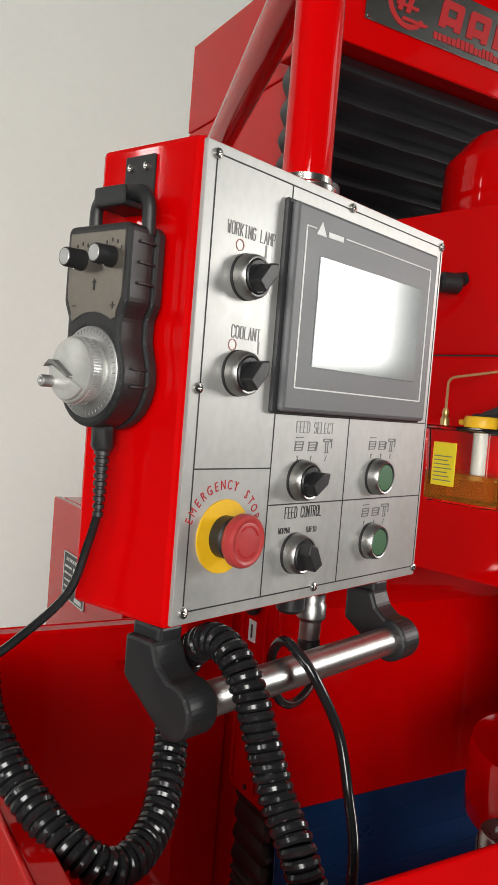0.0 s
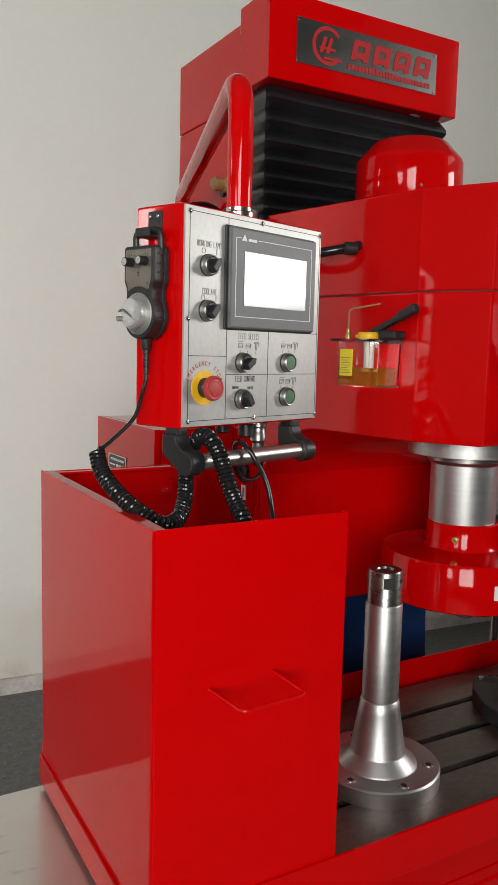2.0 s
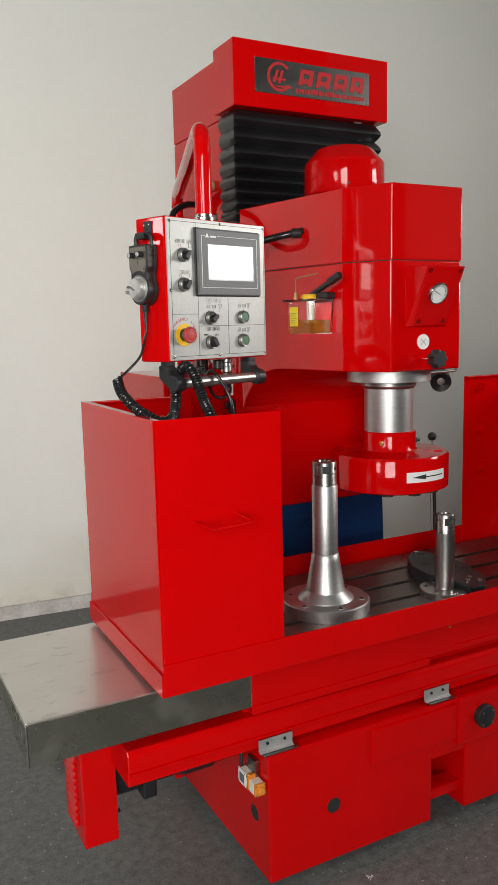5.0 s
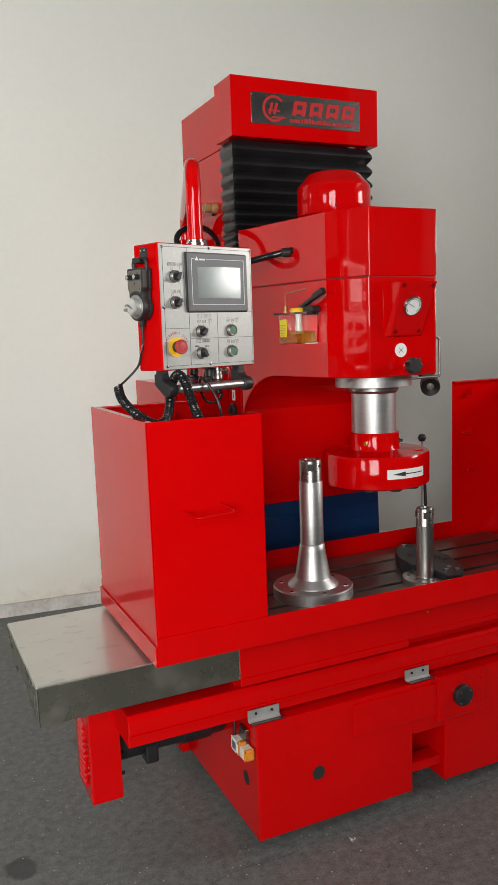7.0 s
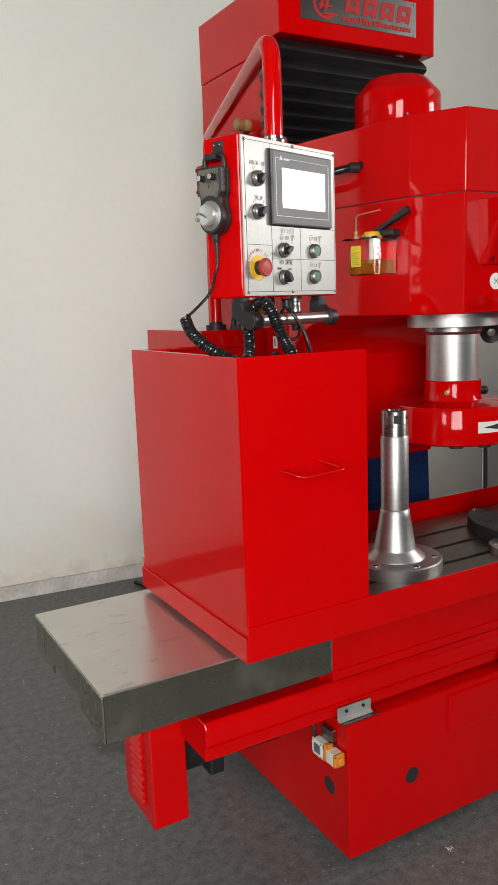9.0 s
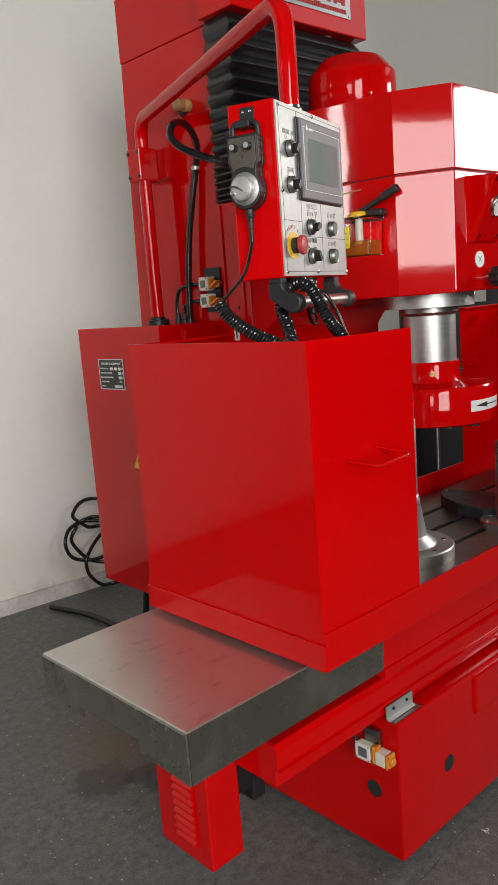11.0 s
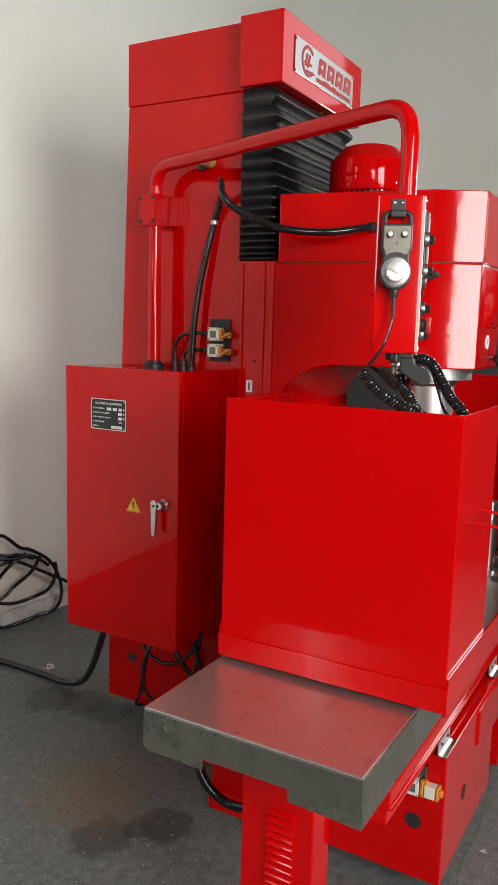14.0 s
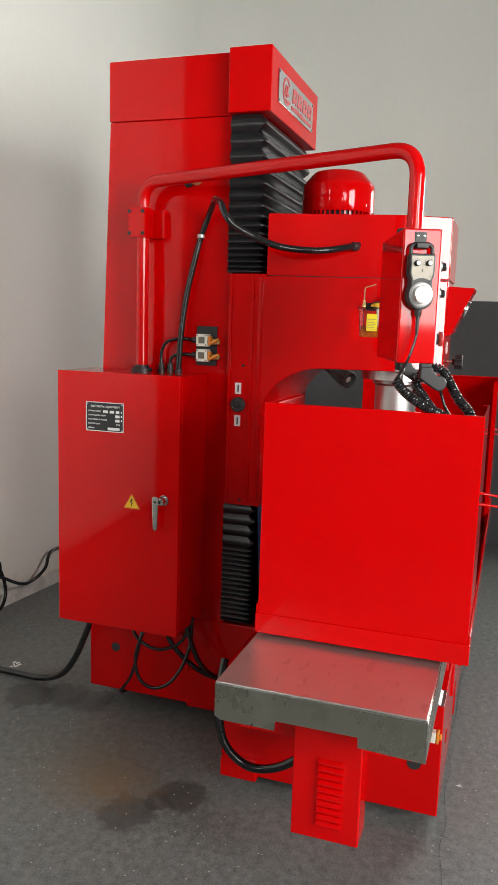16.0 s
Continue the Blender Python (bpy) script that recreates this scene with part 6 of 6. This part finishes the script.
    # fittings above and below
    part("arm_socket", lathe([(0, h - 0.001), (0.0255, h - 0.001), (0.0255, h + 0.009), (0.0235, h + 0.011), (0.0215, h + 0.011), (0.0215, h + 0.017), (0.019, h + 0.018), (0, h + 0.018)], (-0.0031, 0.0407, 0), "z", 32), CHROME, t, **kw)
    part("swivel_disc", lathe([(0, h - 0.001), (0.029, h - 0.001), (0.029, h + 0.017), (0.027, h + 0.019), (0, h + 0.019)], (0.014, 0.054, 0), "z", 36), BLACK_METAL, t, **kw)
    # two cranked handle brackets with rounded noses
    for m in (-0.154, 0.113):
        bm = box(m - 0.008, m + 0.014, 0.006, 0.034, -h - 0.024, -h + 0.001, 0.003)
        nose = [(-0.014 + 0.0195 * math.cos(radians(a)), -h - 0.049 + 0.0195 * math.sin(radians(a))) for a in range(80, 281, 20)]
        prism([(0.034, -h - 0.008), (0.006, -h - 0.008), (0.0, -h - 0.022)] + nose + [(0.034, -h - 0.038)], "x", m - 0.014, m + 0.014, 0.003, bm)
        part("handle_bracket", bm, BLACK, t, "black plastic handle bracket", **kw)
    part("handle_bar", cyl(0.0125, 0.260, (-0.150, -0.014, -h - 0.049), "x", 28), BAR_STEEL, t, "bright steel handle bar", **kw)
    pl = part("round_plug", lathe([(0, 0), (0.013, 0), (0.014, -0.004), (0.014, -0.012), (0.012, -0.014), (0.012, -0.022), (0.0135, -0.024), (0.0135, -0.036), (0.010, -0.040), (0.010, -0.056), (0, -0.056)], (0.062, 0.045, -h + 0.001), "z", 24), SATIN, t, "silver round plug", **kw)
    part("plug_sleeve", cyl(0.0105, 0.024, (0.062, 0.045, -h - 0.078), "z", 20, 0.003), BLACK, pl, **kw)
    part("blank_gland", moved(cyl(0.013, 0.024, (0, 0, 0), "z", 18, 0.003), Matrix.Translation((0.036, 0.05, -h - 0.028))), BLACK, t, **kw)
    part("blank_gland", moved(cyl(0.012, 0.02, (0, 0, 0), "z", 18, 0.003), Matrix.Translation((-0.012, 0.06, -h - 0.019))), BLACK, t, **kw)
    return t


control_box()


def pendant():
    """Hand wheel pendant hung on the left cheek of the control box. Local x runs back along the cheek, -y points out."""
    t = tagged(new("handwheel_pendant"), "black handwheel pendant with steel dial clipped to the control box", "pendant")
    t.matrix_basis = pose(*BOX_AT, 0, 0, BOX_TURN) @ Matrix.Translation((-BOX_W / 2 - 0.003, 0.043, 0)) @ Matrix.Rotation(radians(-86.4), 4, "Z") @ Matrix.Translation((-0.011, 0, 0.002)) @ Matrix.Diagonal((0.90, 0.74, 0.95, 1))
    kw = {"local": True}
    # now local x = towards the operator, -y = away from the cheek
    part("hanger", box(-0.016, 0.016, -0.003, 0.0, 0.118, 0.1605, 0.001), BLACK, t, "black hook plate", **kw)
    hk = part("hook", box(-0.0165, 0.0165, -0.036, -0.002, 0.118, 0.1225, 0.002), BLACK, t, **kw)
    part("hook_lip", box(-0.0165, 0.0165, -0.038, -0.033, 0.118, 0.132, 0.0022), BLACK, hk, **kw)
    for x in (-0.0085, 0.0085):
        part("hanger_screw", lathe([(0, -0.0045), (0.0016, -0.0045), (0.0016, -0.0058), (0.003, -0.0054), (0.0036, -0.0044), (0.0036, -0.0028)], (x, 0, 0.152), "y", 14), CHROME, t, **kw)

    def outline(grow):
        low = [((0.0355 + grow) * math.sin(radians(a)), 0.0 + (0.0365 + grow) * -math.cos(radians(a))) for a in range(0, 116, 12)]
        low = [(min(x, 0.0355 + grow) if abs(z) > 0.001 else x, z) for x, z in low]
        side = low + [(0.029 + grow, 0.026), (0.029 + grow, 0.040), (0.0345 + grow, 0.051), (0.0345 + grow, 0.101), (0.031, 0.104 + grow)]
        return side + [(-x, z) for x, z in side[:0:-1]]
    case = part("case", prism(outline(0), "y", -0.046, -0.017, 0.003), BLACK, t, "black ribbed plastic case", **kw)
    part("back_shell", prism(outline(0.0012), "y", -0.0165, -0.004, 0.003), BLACK, t, **kw)
    for s in (-1, 1):
        for z in (0.092, 0.078, 0.064, 0.006, -0.006):
            x = 0.0348 if z > 0.03 else 0.0350
            part("grip_rib", box(s * x - 0.0014, s * x + 0.0014, -0.036, -0.0165, z - 0.0009, z + 0.0009, 0.0005), BLACK, case, **kw)
    part("carry_loop", tube(bent([(-0.028, -0.021, 0.098), (-0.029, -0.021, 0.129), (0.029, -0.021, 0.129), (0.030, -0.021, 0.098)], 0.018), 0.0058, 12), BLACK, t, **kw)
    fp = [(0.0295, 0.0985), (-0.0295, 0.0985), (-0.0295, 0.054), (-0.0245, 0.0435), (-0.0245, 0.0400)] + [(0.040 * math.sin(radians(a)), 0.0035 + 0.040 * math.cos(radians(a))) for a in range(-34, 35, 8)] + [(0.0245, 0.0400), (0.0245, 0.0435), (0.0295, 0.054)]
    face = part("face_plate", prism(fp, "y", -0.0470, -0.0455, 0.0003), GREY_FACE, t, "grey metal face plate", **kw)
    knob_at = ((-0.0155, 0.0795), (0.0165, 0.0805))
    for x, z in knob_at:
        kn = part("selector_knob", lathe([(0, -0.047), (0.0074, -0.047), (0.0074, -0.050), (0.0070, -0.052), (0.0068, -0.0655), (0.0062, -0.067), (0, -0.067)], (x, 0, z), "y", 24), BLACK, t, **kw)
        part("knob_cap", lathe([(0, -0.0675), (0.0052, -0.0675), (0.0056, -0.067), (0.0056, -0.0665)], (x, 0, z), "y", 24), ZINC, kn, "satin metal cap", **kw)
        part("set_screw", cyl(0.0013, 0.0006, (x, -0.056, z - 0.0072), "z", 10), CHROME, kn, **kw)
        for k in range(5):
            a = radians(30 + 30 * k)
            part("scale_mark", box(x + 0.0115 * math.cos(a) - 0.0006, x + 0.0115 * math.cos(a) + 0.0006, -0.0474, -0.0469, z + 0.0115 * math.sin(a) - 0.0013, z + 0.0115 * math.sin(a) + 0.0013), BLACK_INK, face, **kw)
    part("minus_mark", box(-0.0235, -0.0195, -0.0474, -0.0469, 0.0475, 0.0482), BLACK_INK, face, **kw)
    plus = box(0.0185, 0.0235, -0.0474, -0.0469, 0.0475, 0.0482)
    box(0.0206, 0.0214, -0.0475, -0.0469, 0.0455, 0.0502, 0, plus)
    part("plus_mark", plus, BLACK_INK, face, **kw)
    part("pointer_mark", prism([(-0.001, 0.0585), (0.001, 0.0585), (0.001, 0.0635), (0.0025, 0.0635), (0, 0.0665), (-0.0025, 0.0635), (-0.001, 0.0635)], "y", -0.0474, -0.0469), BLACK_INK, face, **kw)
    for a in (-40, 12):
        part("turn_arrow", prism(shift(arc_outline(0.0335, 0.0348, radians(90 + a), radians(118 + a)), 0, 0.002), "y", -0.0465, -0.0458), BLACK_INK, case, **kw)
    c = (0, 0, 0.002)
    skirt = part("dial_skirt", lathe([(0.0318, -0.0455), (0.0318, -0.0475), (0.0308, -0.0482), (0.0225, -0.0500), (0, -0.0500)], c, "y", 56), ALU, t, "steel graduated dial skirt", **kw)
    for k in range(50):
        a = 2 * math.pi * k / 50
        part("graduation", moved(box(0.0275 if k % 5 else 0.0260, 0.0302, -0.0490, -0.0481, -0.00022, 0.00022), Matrix.Translation(c) @ Matrix.Rotation(a, 4, "Y")), ALU_MARK, skirt, **kw)
    dial = part("dial", lathe([(0, -0.0495), (0.0222, -0.0495), (0.0222, -0.054), (0.0230, -0.0545), (0.0230, -0.0655), (0.0222, -0.0675), (0.0205, -0.0682), (0, -0.0686)], c, "y", 56), DIAL, t, "polished steel hand dial", **kw)
    kn = bmesh.new()
    for k in range(72):
        b = box(0.0227, 0.0235, -0.0645, -0.0555, -0.0005, 0.0005)
        b.transform(Matrix.Translation(c) @ Matrix.Rotation(2 * math.pi * k / 72, 4, "Y"))
        join(kn, b)
    tagged(part("knurling", kn, DIAL, dial, **kw), kind="stuff")
    seg = [(0.0205 * math.cos(radians(a)), 0.002 + 0.0205 * math.sin(radians(a))) for a in range(165, 326, 10)]
    part("finger_rest", prism(seg, "y", -0.0712, -0.0680, 0.0008), DIAL, dial, **kw)
    part("finger_spur", prism([(-0.0195, 0.0085), (-0.0255, 0.0035), (-0.0150, 0.0045), (0.004, -0.004), (0.005, -0.002), (-0.013, 0.0085)], "y", -0.0735, -0.0675, 0.0008), SATIN, dial, **kw)
    part("crank_pin", lathe([(0, -0.068), (0.0042, -0.068), (0.0042, -0.0815), (0.0036, -0.0825), (0.0024, -0.0825), (0.0024, -0.0805), (0, -0.0805)], (-0.0165, 0, -0.0065), "y", 20), ALU, dial, **kw)
    part("cable_gland", lathe([(0, -0.035), (0.010, -0.035), (0.010, -0.05), (0.0075, -0.053), (0, -0.053)], (0, -0.024, 0), "z", 8), BLACK, t, **kw)
    rib = [(0.0062, -0.052)]
    for k in range(9):
        z = -0.053 - 0.0055 * k
        r = 0.0066 - 0.00025 * k
        rib += [(r, z), (r, z - 0.003), (r - 0.0018, z - 0.0035), (r - 0.0018, z - 0.005)]
    part("strain_relief", lathe(rib, (0, -0.024, 0), "z", 16), BLACK, t, "ribbed strain relief", **kw)
    return t


PENDANT = pendant()

# coiled lead of the pendant
S = (0.174, 0.600, 1.357)
LEAD = PENDANT.matrix_basis @ Vector((0, -0.024, -0.098))
t = thing("coiled_lead", (0.25, 0.52, 1.25), "black spiral lead hanging from the pendant into the guard", "cable", group="machine cables")
part("straight_lead", tube(smooth_path([LEAD, LEAD + Vector((-0.004, 0.004, -0.022)), (0.224, 0.578, 1.408), (0.192, 0.592, 1.372), S], 8), 0.0032, 8), BLACK_SHINY, t)
part("spiral", helix([S, (0.175, 0.574, 1.327), (0.190, 0.531, 1.2965), (0.2105, 0.493, 1.276), (0.235, 0.482, 1.264), (0.266, 0.503, 1.267), (0.285, 0.525, 1.286), (0.297, 0.546, 1.312), (0.303, 0.562, 1.332), (0.306, 0.566, 1.350)], 0.0095, 0.0033, 0.0064, None, 18, 8), BLACK_SHINY, t)
part("spiral", helix([(0.308, 0.563, 1.352), (0.312, 0.548, 1.372), (0.315, 0.526, 1.384), (0.319, 0.506, 1.379), (0.324, 0.490, 1.360), (0.328, 0.474, 1.330), (0.331, 0.455, 1.300), (0.334, 0.432, 1.275), (0.34, 0.42, 1.24), (0.345, 0.41, 1.16)], 0.0095, 0.0033, 0.0064, None, 18, 8), BLACK_SHINY, t)
part("thin_lead", tube(smooth_path([(0.487, 0.640, 1.315), (0.472, 0.620, 1.304), (0.451, 0.603, 1.299), (0.430, 0.591, 1.299), (0.414, 0.584, 1.307), (0.402, 0.579, 1.323), (0.394, 0.572, 1.345), (0.389, 0.560, 1.362), (0.388, 0.545, 1.371), (0.393, 0.530, 1.363), (0.401, 0.520, 1.348), (0.419, 0.510, 1.309), (0.421, 0.495, 1.268), (0.410, 0.470, 1.236), (0.39, 0.45, 1.19)], 10), 0.004, 10), BLACK_SHINY, t, "thin black lead over the handle bar")
